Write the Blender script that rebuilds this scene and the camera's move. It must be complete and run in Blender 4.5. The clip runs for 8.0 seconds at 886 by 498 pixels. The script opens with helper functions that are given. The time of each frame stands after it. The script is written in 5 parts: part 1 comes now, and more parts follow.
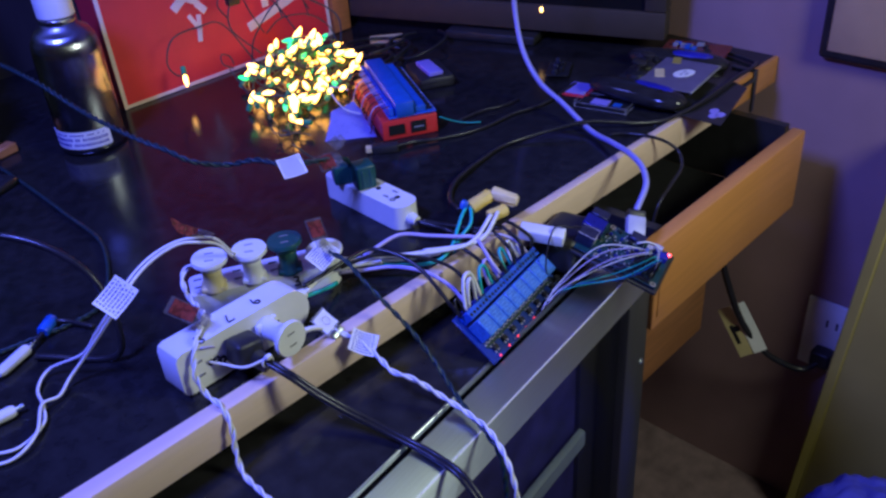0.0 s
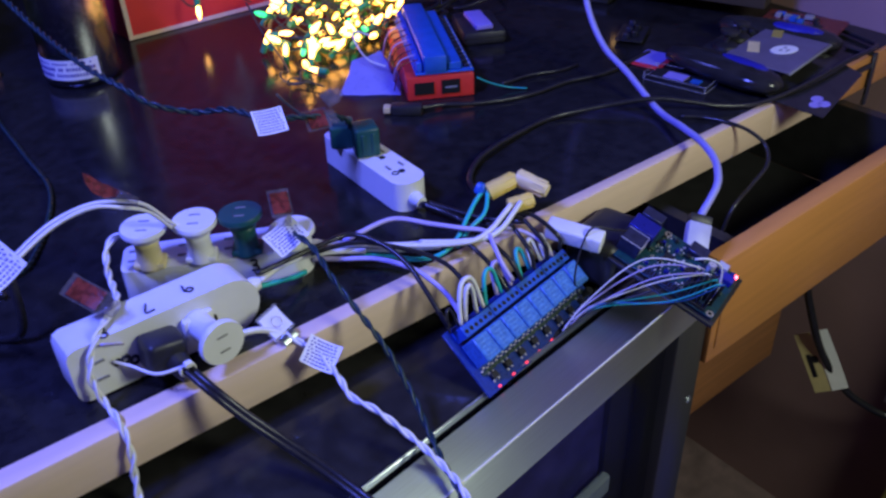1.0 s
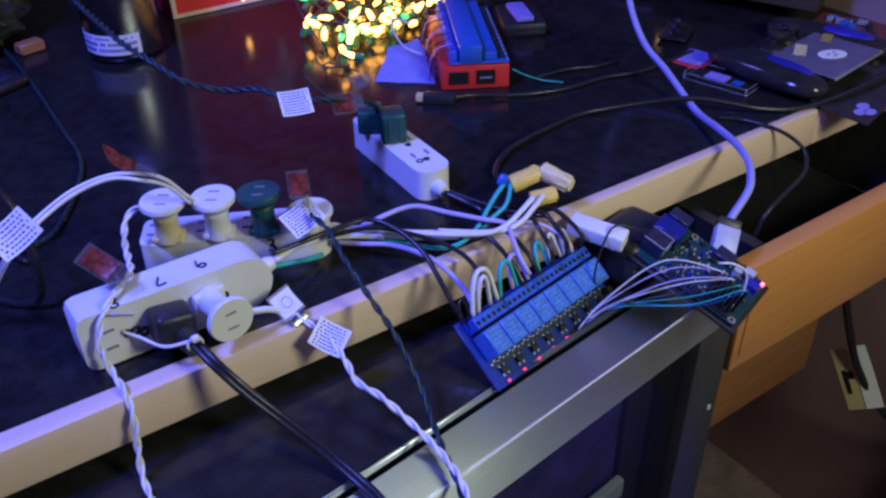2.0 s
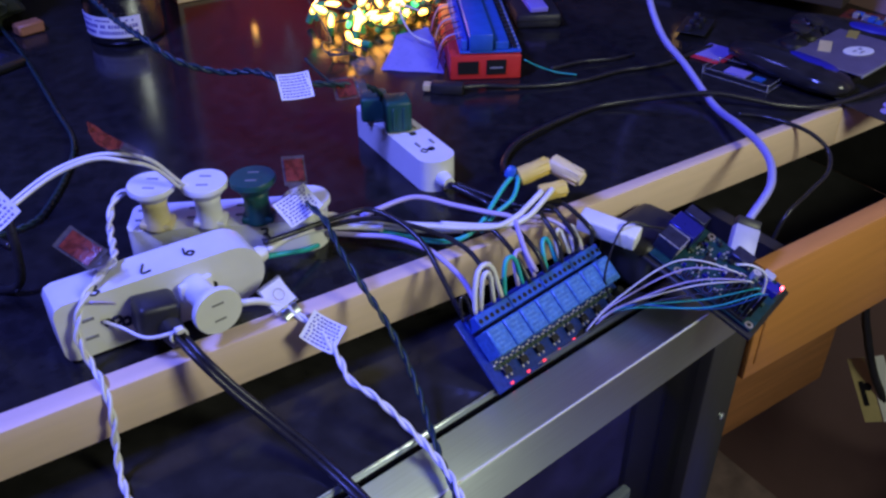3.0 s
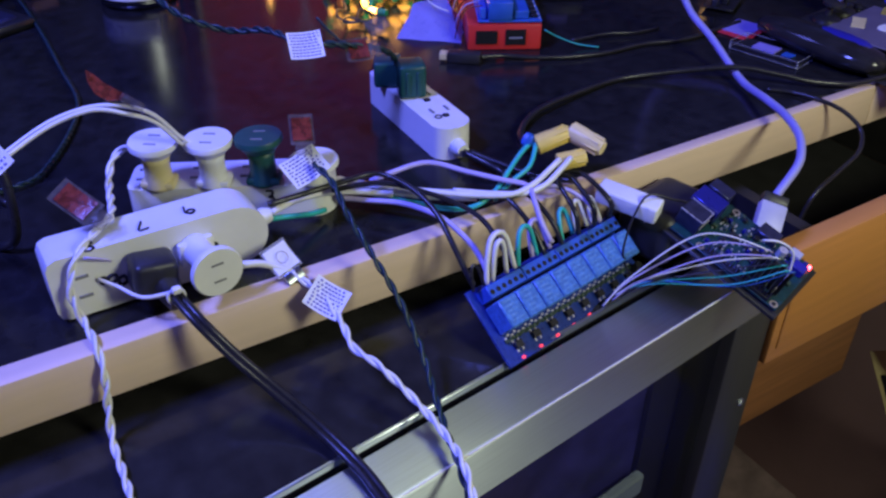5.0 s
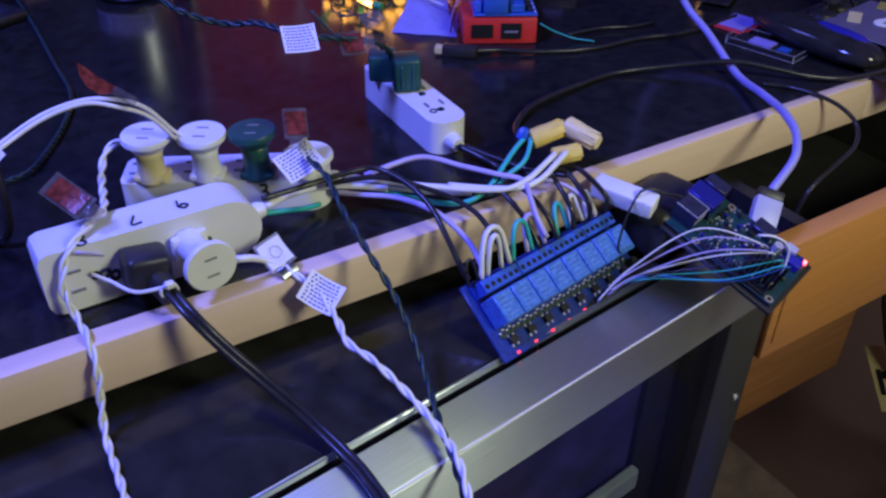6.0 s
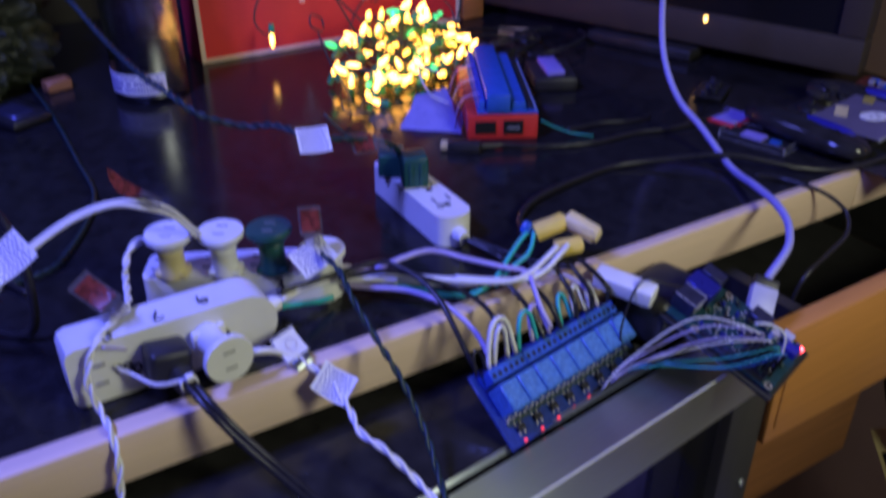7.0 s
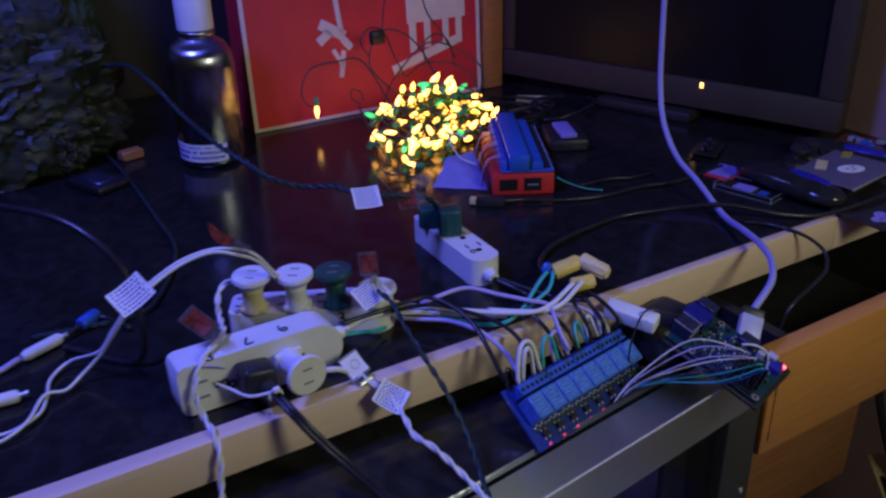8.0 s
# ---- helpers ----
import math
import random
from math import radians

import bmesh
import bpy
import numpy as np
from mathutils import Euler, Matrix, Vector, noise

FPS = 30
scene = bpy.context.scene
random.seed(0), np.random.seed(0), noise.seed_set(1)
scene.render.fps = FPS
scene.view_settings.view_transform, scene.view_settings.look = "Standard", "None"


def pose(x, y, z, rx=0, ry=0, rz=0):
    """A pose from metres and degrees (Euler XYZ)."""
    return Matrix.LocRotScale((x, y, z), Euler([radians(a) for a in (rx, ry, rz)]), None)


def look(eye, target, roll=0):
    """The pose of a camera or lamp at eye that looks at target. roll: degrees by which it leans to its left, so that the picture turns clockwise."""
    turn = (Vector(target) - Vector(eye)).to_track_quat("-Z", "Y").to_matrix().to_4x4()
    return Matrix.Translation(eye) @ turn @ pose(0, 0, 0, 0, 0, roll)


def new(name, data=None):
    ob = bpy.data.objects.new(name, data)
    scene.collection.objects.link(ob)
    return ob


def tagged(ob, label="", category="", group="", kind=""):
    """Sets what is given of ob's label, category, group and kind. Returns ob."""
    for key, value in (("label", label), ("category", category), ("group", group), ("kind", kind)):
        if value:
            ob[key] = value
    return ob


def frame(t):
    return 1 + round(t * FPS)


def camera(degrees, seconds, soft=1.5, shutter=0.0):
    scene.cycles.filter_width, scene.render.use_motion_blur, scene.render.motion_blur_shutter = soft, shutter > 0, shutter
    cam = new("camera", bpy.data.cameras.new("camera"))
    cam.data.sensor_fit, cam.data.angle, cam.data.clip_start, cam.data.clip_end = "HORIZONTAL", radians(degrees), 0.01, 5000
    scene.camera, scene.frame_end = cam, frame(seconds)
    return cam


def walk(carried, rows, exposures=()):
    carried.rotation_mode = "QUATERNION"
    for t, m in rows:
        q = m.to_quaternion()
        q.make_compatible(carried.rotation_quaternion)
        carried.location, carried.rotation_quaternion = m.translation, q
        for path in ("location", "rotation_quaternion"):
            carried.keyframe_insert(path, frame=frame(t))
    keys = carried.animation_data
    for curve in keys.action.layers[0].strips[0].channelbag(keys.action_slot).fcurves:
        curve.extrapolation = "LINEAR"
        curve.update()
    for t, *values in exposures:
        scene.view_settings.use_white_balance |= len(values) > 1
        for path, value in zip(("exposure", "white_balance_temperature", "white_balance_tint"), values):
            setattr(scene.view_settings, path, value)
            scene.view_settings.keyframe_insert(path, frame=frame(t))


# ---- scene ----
cam = camera(54.3, 8.0, soft=2.5, shutter=0.5)
PATH = [
    (0, (-0.487, -0.456, 1.177), (0.691, 0.754, 0.105), -4.2),
    (0.5, (-0.427, -0.406, 1.139), (0.705, 0.828, 0.046), -2.7),
    (1, (-0.346, -0.388, 1.105), (0.671, 0.912, -0.025), -1.9),
    (1.5, (-0.327, -0.394, 1.098), (0.632, 0.94, -0.043), -1.3),
    (2, (-0.328, -0.398, 1.098), (0.598, 0.962, -0.039), -1.0),
    (3.5, (-0.3, -0.377, 1.065), (0.602, 1.0, -0.072), 0.1),
    (4, (-0.295, -0.379, 1.06), (0.588, 1.002, -0.085), 0.1),
    (4.5, (-0.304, -0.377, 1.054), (0.569, 1.011, -0.092), 0.5),
    (6, (-0.302, -0.374, 1.05), (0.574, 0.999, -0.111), 0.8),
    (6.5, (-0.306, -0.375, 1.054), (0.579, 0.998, -0.101), 0.7),
    (6.7, (-0.307, -0.38, 1.059), (0.576, 1.014, -0.071), 0.2),
    (6.8, (-0.31, -0.378, 1.063), (0.593, 1.031, -0.032), 0.3),
    (6.9, (-0.314, -0.378, 1.064), (0.61, 1.049, 0.011), 0.4),
    (7, (-0.312, -0.386, 1.068), (0.609, 1.081, 0.064), 0.1),
    (7.1, (-0.319, -0.386, 1.072), (0.622, 1.094, 0.112), 0.0),
    (7.2, (-0.321, -0.389, 1.074), (0.623, 1.1, 0.129), -0.0),
    (7.3, (-0.325, -0.392, 1.078), (0.621, 1.102, 0.144), -0.1),
    (7.5, (-0.33, -0.409, 1.084), (0.598, 1.111, 0.174), -0.8),
    (8, (-0.379, -0.468, 1.11), (0.541, 1.072, 0.226), -1.4),
]
EXPOSURES = [(0, 0.05, 6100, 10), (0.5, 0.08, 6150, 10), (1, 0.1, 6300, 10), (2, 0.1, 6550, 10), (3.5, 0.12, 6750, 8), (4.5, 0.12, 6800, 8), (6.5, 0.15, 6900, 9), (7.0, -0.1, 6900, 10), (7.5, -0.5, 6900, 10), (8, -0.75, 6900, 10)]
walk(cam, [(t, look(eye, target, roll)) for t, eye, target, roll in PATH], EXPOSURES)

# ---- light: a dark room, a blue lamp overhead and a warm room lamp behind ----
world = bpy.data.worlds.new("night")
world.use_nodes = True
world.node_tree.nodes["Background"].inputs[0].default_value = (0.03, 0.028, 0.06, 1)
world.node_tree.nodes["Background"].inputs[1].default_value = 0.12
scene.world = world


def area_lamp(name, eye, target, size, watts, colour):
    data = bpy.data.lights.new(name, "AREA")
    data.shape, data.size, data.energy, data.color = "DISK", size, watts, colour
    ob = new(name, data)
    ob.matrix_world = look(eye, target)
    return ob


area_lamp("blue_lamp", (-0.66, 0.08, 1.66), (-0.05, 0.12, 0.75), 0.22, 21, (0.12, 0.15, 1.0))
# Unseen blue fill added behind the desk; no real source is known there.
back_fill = area_lamp("blue_back_fill", (-0.075, 0.83, 1.74), (-0.05, 0.10, 0.75), 0.16, 4, (0.14, 0.16, 1.0))
back_fill.data.shape, back_fill.data.size_y = "RECTANGLE", 0.34
area_lamp("room_lamp", (0.23, -0.75, 1.27), (-0.03, -0.03, 0.70), 0.28, 4.7, (0.93, 1.0, 0.78))

# ---- materials ----


def mat(name, colour, rough=0.5, metal=0.0, var=0.2, scale=60.0, bump=0.1, bscale=300.0, stretch=(1, 1, 1),
        rvar=0.1, emit=None, glow=0.0, trans=0.0, alpha=1.0, coat=0.0, perobj=0.0, ior=1.45):
    m = bpy.data.materials.new(name)
    m.use_nodes = True
    nt = m.node_tree
    b = nt.nodes["Principled BSDF"]
    tc = nt.nodes.new("ShaderNodeTexCoord")
    mp = nt.nodes.new("ShaderNodeMapping")
    mp.inputs["Scale"].default_value = stretch
    nt.links.new(tc.outputs["Object"], mp.inputs["Vector"])
    n1 = nt.nodes.new("ShaderNodeTexNoise")
    n1.inputs["Scale"].default_value, n1.inputs["Detail"].default_value = scale, 5
    n2 = nt.nodes.new("ShaderNodeTexNoise")
    n2.inputs["Scale"].default_value, n2.inputs["Detail"].default_value = bscale, 4
    for n in (n1, n2):
        nt.links.new(mp.outputs["Vector"], n.inputs["Vector"])
    mix = nt.nodes.new("ShaderNodeMix")
    mix.data_type = "RGBA"
    mix.inputs[6].default_value = (*[c * (1 - var) for c in colour], 1)
    mix.inputs[7].default_value = (*[min(1, c * (1 + var)) for c in colour], 1)
    add = nt.nodes.new("ShaderNodeMath")
    add.operation = "MULTIPLY_ADD"
    add.inputs[1].default_value, add.inputs[2].default_value = 1.6, -0.3
    nt.links.new(n1.outputs["Fac"], add.inputs[0])
    fac = add.outputs[0]
    if perobj:
        info = nt.nodes.new("ShaderNodeObjectInfo")
        a2 = nt.nodes.new("ShaderNodeMath")
        a2.operation = "MULTIPLY_ADD"
        a2.inputs[1].default_value = perobj
        nt.links.new(info.outputs["Random"], a2.inputs[0])
        nt.links.new(fac, a2.inputs[2])
        fac = a2.outputs[0]
    nt.links.new(fac, mix.inputs[0])
    nt.links.new(mix.outputs[2], b.inputs["Base Color"])
    r = nt.nodes.new("ShaderNodeMapRange")
    r.inputs["To Min"].default_value, r.inputs["To Max"].default_value = max(0.02, rough - rvar), min(1, rough + rvar)
    nt.links.new(n2.outputs["Fac"], r.inputs["Value"])
    nt.links.new(r.outputs["Result"], b.inputs["Roughness"])
    b.inputs["Metallic"].default_value = metal
    b.inputs["Transmission Weight"].default_value = trans
    b.inputs["IOR"].default_value = ior
    b.inputs["Alpha"].default_value = alpha
    b.inputs["Coat Weight"].default_value = coat
    if bump:
        bp = nt.nodes.new("ShaderNodeBump")
        bp.inputs["Strength"].default_value, bp.inputs["Distance"].default_value = bump, 0.0008
        nt.links.new(n2.outputs["Fac"], bp.inputs["Height"])
        nt.links.new(bp.outputs["Normal"], b.inputs["Normal"])
    if emit:
        b.inputs["Emission Color"].default_value = (*emit, 1)
        b.inputs["Emission Strength"].default_value = glow
    return m


LAMINATE = mat("dark laminate", (0.014, 0.0135, 0.014), 0.16, var=0.6, scale=90, bump=0.05, bscale=500, rvar=0.09, ior=1.33)
MAPLE = mat("maple edge band", (0.73, 0.55, 0.42), 0.45, var=0.07, scale=14, stretch=(1, 12, 12), bump=0.12, bscale=120)
OAK = mat("honey oak", (0.53, 0.225, 0.06), 0.4, var=0.12, scale=10, stretch=(1, 10, 14), bump=0.15, bscale=90)
# Carcass wood; also the lower front, honey oak with shade in the colour.
OAK_DARK = mat("oak carcass and shaded front", (0.37, 0.155, 0.055), 0.5, var=0.25, scale=10, stretch=(1, 10, 14), bump=0.15, bscale=90)
PAINT = mat("wall paint", (0.31, 0.19, 0.195), 0.75, var=0.14, scale=9, bump=0.25, bscale=160)
# Shade put into the base colour, so lamps barely show on the back wall.
DARK_WALL = mat("back wall, unlit colour", (0.045, 0.038, 0.033), 0.6, var=0.3, scale=8, stretch=(6, 6, 1), bump=0.2)
CARPET = mat("dark floor", (0.22, 0.15, 0.15), 0.85, var=0.4, scale=30, bump=0.4, bscale=200)
CEIL = mat("ceiling paint", (0.8, 0.8, 0.8), 0.9, var=0.05, scale=5, bump=0.1)
STEEL = mat("brushed steel", (0.60, 0.67, 0.72), 0.42, 1.0, var=0.12, scale=20, stretch=(1, 60, 60), bump=0.04, bscale=60)
brush = STEEL.node_tree.nodes.new("ShaderNodeTangent")
brush.direction_type, brush.axis = "RADIAL", "X"
STEEL.node_tree.links.new(brush.outputs["Tangent"], STEEL.node_tree.nodes["Principled BSDF"].inputs["Tangent"])
STEEL.node_tree.nodes["Principled BSDF"].inputs["Anisotropic"].default_value = 0.9
# Paler than the steel, to paint the highlight along the rail edge.
EDGE_GLINT = mat("painted edge highlight", (0.88, 0.88, 0.74), 0.45, 0.4, var=0.08, scale=40, stretch=(1, 30, 30), bump=0.03)
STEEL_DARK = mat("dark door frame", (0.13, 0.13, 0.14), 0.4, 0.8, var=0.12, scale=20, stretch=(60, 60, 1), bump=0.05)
BLACK_GLOSS = mat("black enamel", (0.020, 0.019, 0.019), 0.14, var=0.5, scale=50, bump=0.03, bscale=350, rvar=0.05)
BLACK = mat("black plastic", (0.022, 0.021, 0.022), 0.42, var=0.3, scale=60, bump=0.15, bscale=500)
RUBBER = mat("black cable jacket", (0.018, 0.017, 0.019), 0.30, var=0.3, scale=80, bump=0.1, bscale=400)
GLASS_DARK = mat("tinted glass", (0.02, 0.02, 0.03), 0.06, var=0.2, scale=5, bump=0, rvar=0.02, alpha=0.22)
# Blue light in the glass is put into the liner's blotchy colour.
LINER = mat("liner in a blue-lit colour", (0.045, 0.038, 0.22), 0.45, var=0.9, scale=24, bump=0.1)
SHELF = mat("pale shelf trim", (0.45, 0.54, 0.64), 0.4, 0.2, var=0.1, scale=30, bump=0.05)
PLUG_GREY = mat("blue-grey plug plastic", (0.40, 0.40, 0.52), 0.42, var=0.08, scale=80, bump=0.08)
OLIVE_PART = mat("olive components", (0.07, 0.11, 0.08), 0.35, 0.3, var=0.5, scale=400, bump=0.2)
WHITE = mat("white plastic", (0.74, 0.74, 0.72), 0.38, var=0.06, scale=50, bump=0.06, bscale=500)
WHITE_MARK = mat("yellowed plastic", (0.64, 0.55, 0.27), 0.4, var=0.1, scale=60, bump=0.06)
GREEN = mat("dark green plastic", (0.012, 0.075, 0.06), 0.38, var=0.2, scale=60, bump=0.08)
WIRE_WHITE = mat("white wire", (0.70, 0.69, 0.68), 0.42, var=0.1, scale=80, bump=0.08, perobj=0.3)
WIRE_GREEN = mat("dark green wire", (0.012, 0.032, 0.035), 0.4, var=0.3, scale=80, bump=0.08)
WIRE_TEAL = mat("teal wire", (0.03, 0.42, 0.40), 0.4, var=0.15, scale=80, bump=0.05)
WIRE_LILAC = mat("lilac wire", (0.44, 0.38, 0.64), 0.4, var=0.12, scale=80, bump=0.05)
CABLE = mat("pale lilac cable", (0.30, 0.29, 0.58), 0.42, var=0.08, scale=50, bump=0.06)
NUT = mat("yellow wire nut", (0.78, 0.58, 0.14), 0.4, var=0.12, scale=80, bump=0.1)
NUT_PALE = mat("pale wire nut", (0.76, 0.62, 0.28), 0.4, var=0.12, scale=80, bump=0.1)
SLOT = mat("slot black", (0.004, 0.004, 0.004), 0.6, bump=0)
SLOT_GREY = mat("slot shade", (0.22, 0.22, 0.22), 0.6, bump=0)
DARK_METAL = mat("dull socket metal", (0.06, 0.065, 0.12), 0.35, 0.7, var=0.3, scale=200, bump=0.1)
INK = mat("marker ink", (0.012, 0.012, 0.02), 0.5, bump=0)
PCB = mat("blue circuit board", (0.012, 0.035, 0.22), 0.3, var=0.35, scale=260, bump=0.2, bscale=500)
RELAY = mat("blue relay case", (0.06, 0.18, 0.46), 0.34, var=0.45, scale=330, bump=0.08)
RELAY_MARK = mat("relay print", (0.11, 0.25, 0.52), 0.45, var=0.5, scale=500, bump=0)
TERMINAL = mat("blue terminal block", (0.03, 0.11, 0.50), 0.38, var=0.15, scale=120, bump=0.08)
SOLDER = mat("solder", (0.72, 0.72, 0.76), 0.3, 0.6, bump=0.2)
CHIP = mat("black chip", (0.014, 0.014, 0.016), 0.4, bump=0.05)
JACK = mat("navy socket shell", (0.02, 0.024, 0.24), 0.3, 0.4, var=0.2, scale=100, bump=0.05)
PLATE = mat("violet-grey plate", (0.12, 0.105, 0.17), 0.4, var=0.15, scale=60, bump=0.08)
# Blue reflection put into the colour, for the grips and a board block.
BLUE_SHINE = mat("painted blue reflection", (0.02, 0.02, 0.28), 0.35, var=0.2, scale=60, bump=0.05)
PCB_GREEN = mat("green board", (0.007, 0.040, 0.055), 0.34, var=0.4, scale=260, bump=0.25, bscale=500)
GOLD = mat("gold pad", (0.65, 0.60, 0.45), 0.35, 0.8, bump=0)
PAPER = mat("white label paper", (0.74, 0.74, 0.76), 0.6, var=0.06, scale=60, bump=0.15)
PRINT = mat("label print", (0.12, 0.11, 0.32), 0.7, bump=0)
CLEAR = mat("clear plastic tag", (0.75, 0.74, 0.76), 0.12, var=0.05, bump=0.1, alpha=0.2)
# Strong tone variation paints broken glints along the rim.
RIM = mat("clear rim with painted glints", (0.40, 0.40, 0.48), 0.15, var=0.7, scale=120, bump=0.1, alpha=0.4)
CLEAR_DIM = mat("smoky plastic", (0.16, 0.14, 0.14), 0.10, var=0.7, scale=180, bump=0.35, bscale=260, alpha=0.30)
TAG_RED = mat("red tag print", (0.17, 0.032, 0.022), 0.22, var=0.85, scale=230, bump=0.35, bscale=320, alpha=0.85)
RED_CASE = mat("red plastic case", (0.62, 0.035, 0.03), 0.36, var=0.12, scale=60, bump=0.08)
BLUE_BAR = mat("blue board stack", (0.02, 0.10, 0.42), 0.38, var=0.2, scale=90, bump=0.1)
WRAP = mat("pale packaging film", (0.24, 0.23, 0.54), 0.3, var=0.12, scale=50, bump=0.15, bscale=160)
PURPLE = mat("pale violet plastic", (0.24, 0.20, 0.58), 0.6, var=0.1, scale=60, bump=0.2)
RED_CARD = mat("red card", (0.60, 0.030, 0.045), 0.5, var=0.1, scale=20, bump=0.1, bscale=200)
CREAM = mat("cream border", (0.66, 0.58, 0.56), 0.6, var=0.1, scale=40, bump=0.1)
BOTTLE = mat("bottle steel", (0.36, 0.37, 0.42), 0.24, 1.0, var=0.08, scale=8, stretch=(20, 20, 1), bump=0.03)
BOTTLE_T = BOTTLE.node_tree
spin = BOTTLE_T.nodes.new("ShaderNodeTangent")
spin.direction_type, spin.axis = "RADIAL", "Z"
BOTTLE_T.links.new(spin.outputs["Tangent"], BOTTLE_T.nodes["Principled BSDF"].inputs["Tangent"])
BOTTLE_T.nodes["Principled BSDF"].inputs["Anisotropic"].default_value = 0.85
BEZEL = mat("beige bezel", (0.050, 0.038, 0.028), 0.7, var=0.1, scale=40, bump=0.1, bscale=400, ior=1.3)
SCREEN = mat("dark screen", (0.009, 0.009, 0.009), 0.35, var=0.2, scale=10, bump=0, ior=1.25)
AMBER = mat("amber lamp", (0.9, 0.6, 0.2), 0.4, bump=0, emit=(1.0, 0.55, 0.15), glow=6.0)
RED_LED = mat("red power lamp", (0.9, 0.1, 0.1), 0.3, bump=0, emit=(1.0, 0.06, 0.08), glow=14.0)
RED_DIM = mat("small red lamp", (0.14, 0.05, 0.06), 0.25, bump=0, emit=(1.0, 0.05, 0.10), glow=1.6)
BULB = mat("warm bulb", (0.85, 0.78, 0.68), 0.2, bump=0, emit=(1.0, 0.43, 0.05), glow=10.0, perobj=0.3)
BULB_GREEN = mat("green bulb", (0.05, 0.5, 0.25), 0.2, bump=0, emit=(0.05, 0.9, 0.25), glow=1.6)
SOCKET = mat("green socket", (0.03, 0.28, 0.12), 0.4, var=0.2, bump=0.1)
GREY = mat("grey plate", (0.30, 0.30, 0.33), 0.4, 0.3, var=0.1, scale=60, bump=0.08)
TAPE = mat("masking tape", (0.62, 0.52, 0.26), 0.6, var=0.15, scale=60, bump=0.2)
OLIVE = mat("olive painted board", (0.36, 0.29, 0.06), 0.6, var=0.15, scale=10, bump=0.2)
TAN = mat("tan wood frame", (0.50, 0.34, 0.17), 0.5, var=0.15, scale=14, bump=0.1)
BLUE_CLOTH = mat("blue cloth", (0.06, 0.06, 0.35), 0.85, var=0.25, scale=40, bump=0.5, bscale=300)
BAG = mat("dark plastic bag", (0.026, 0.033, 0.019), 0.5, var=0.5, scale=30, bump=0.4, bscale=60)
LEAF = mat("dusty green cloth", (0.025, 0.05, 0.02), 0.7, var=0.3, scale=40, bump=0.4)

# ---- building helpers ----


def thing(name, label, category, at=(0, 0, 0), rot=(0, 0, 0), group="", kind=""):
    ob = new(name)
    ob.empty_display_size = 0.02
    ob.matrix_basis = pose(*at, *rot)
    return tagged(ob, label, category, group, kind)


def part(name, bm, material, parent=None, label="", smooth=False):
    me = bpy.data.meshes.new(name)
    bm.normal_update()
    bm.to_mesh(me)
    bm.free()
    me.materials.append(material)
    for p in me.polygons:
        p.use_smooth = True
    if not smooth:
        me.set_sharp_from_angle(angle=radians(38))
    ob = new(name, me)
    if parent:
        ob.parent = parent
    if label:
        ob["label"] = label
    return ob


def add_box(bm, size, at=(0, 0, 0), bevel=0.0, segs=2, m=None):
    r = bmesh.ops.create_cube(bm, size=1.0)
    verts = r["verts"]
    bmesh.ops.scale(bm, vec=size, verts=verts)
    if bevel:
        edges = list({e for v in verts for e in v.link_edges})
        g = bmesh.ops.bevel(bm, geom=edges, offset=bevel, segments=segs, affect="EDGES", profile=0.5)
        verts = list({v for f in g["faces"] for v in f.verts} | {v for v in verts if v.is_valid})
    bmesh.ops.translate(bm, vec=at, verts=verts)
    if m is not None:
        bmesh.ops.transform(bm, matrix=m, verts=verts)
    return verts


def box(size, at=(0, 0, 0), bevel=0.0, segs=2, m=None):
    bm = bmesh.new()
    add_box(bm, size, at, bevel, segs, m)
    return bm


def span(lo, hi, bevel=0.0, segs=2):
    """A box between two corners."""
    return box([b - a for a, b in zip(lo, hi)], [(a + b) / 2 for a, b in zip(lo, hi)], bevel, segs)


def lathe(profile, sides=24, m=None):
    """Turns (radius, height) pairs round z."""
    bm = bmesh.new()
    rings = []
    for r, z in profile:
        rings.append([bm.verts.new((r * math.cos(2 * math.pi * k / sides), r * math.sin(2 * math.pi * k / sides), z)) for k in range(sides)])
    for a, b in zip(rings, rings[1:]):
        for k in range(sides):
            bm.faces.new((a[k], a[(k + 1) % sides], b[(k + 1) % sides], b[k]))
    bm.faces.new(list(reversed(rings[0])))
    bm.faces.new(rings[-1])
    if m is not None:
        bmesh.ops.transform(bm, matrix=m, verts=bm.verts)
    return bm


def spline(points, step=0.003):
    """A smooth line through the points."""
    P = [Vector(p) for p in points]
    P = [2 * P[0] - P[1]] + P + [2 * P[-1] - P[-2]]
    out = []
    for a, b, c, d in zip(P, P[1:], P[2:], P[3:]):
        n = max(2, int((c - b).length / step))
        for k in range(n):
            t = k / n
            out.append(0.5 * (2 * b + (c - a) * t + (2 * a - 5 * b + 4 * c - d) * t * t + (3 * b - a - 3 * c + d) * t ** 3))
    out.append(P[-2])
    return out


def frames_along(line):
    n = Vector((0, 0, 1))
    res = []
    for i, p in enumerate(line):
        tan = (line[min(i + 1, len(line) - 1)] - line[max(i - 1, 0)]).normalized()
        n = n - tan * n.dot(tan)
        if n.length < 1e-4:
            n = tan.orthogonal()
        n.normalize()
        res.append((p, n.copy(), tan.cross(n)))
    return res


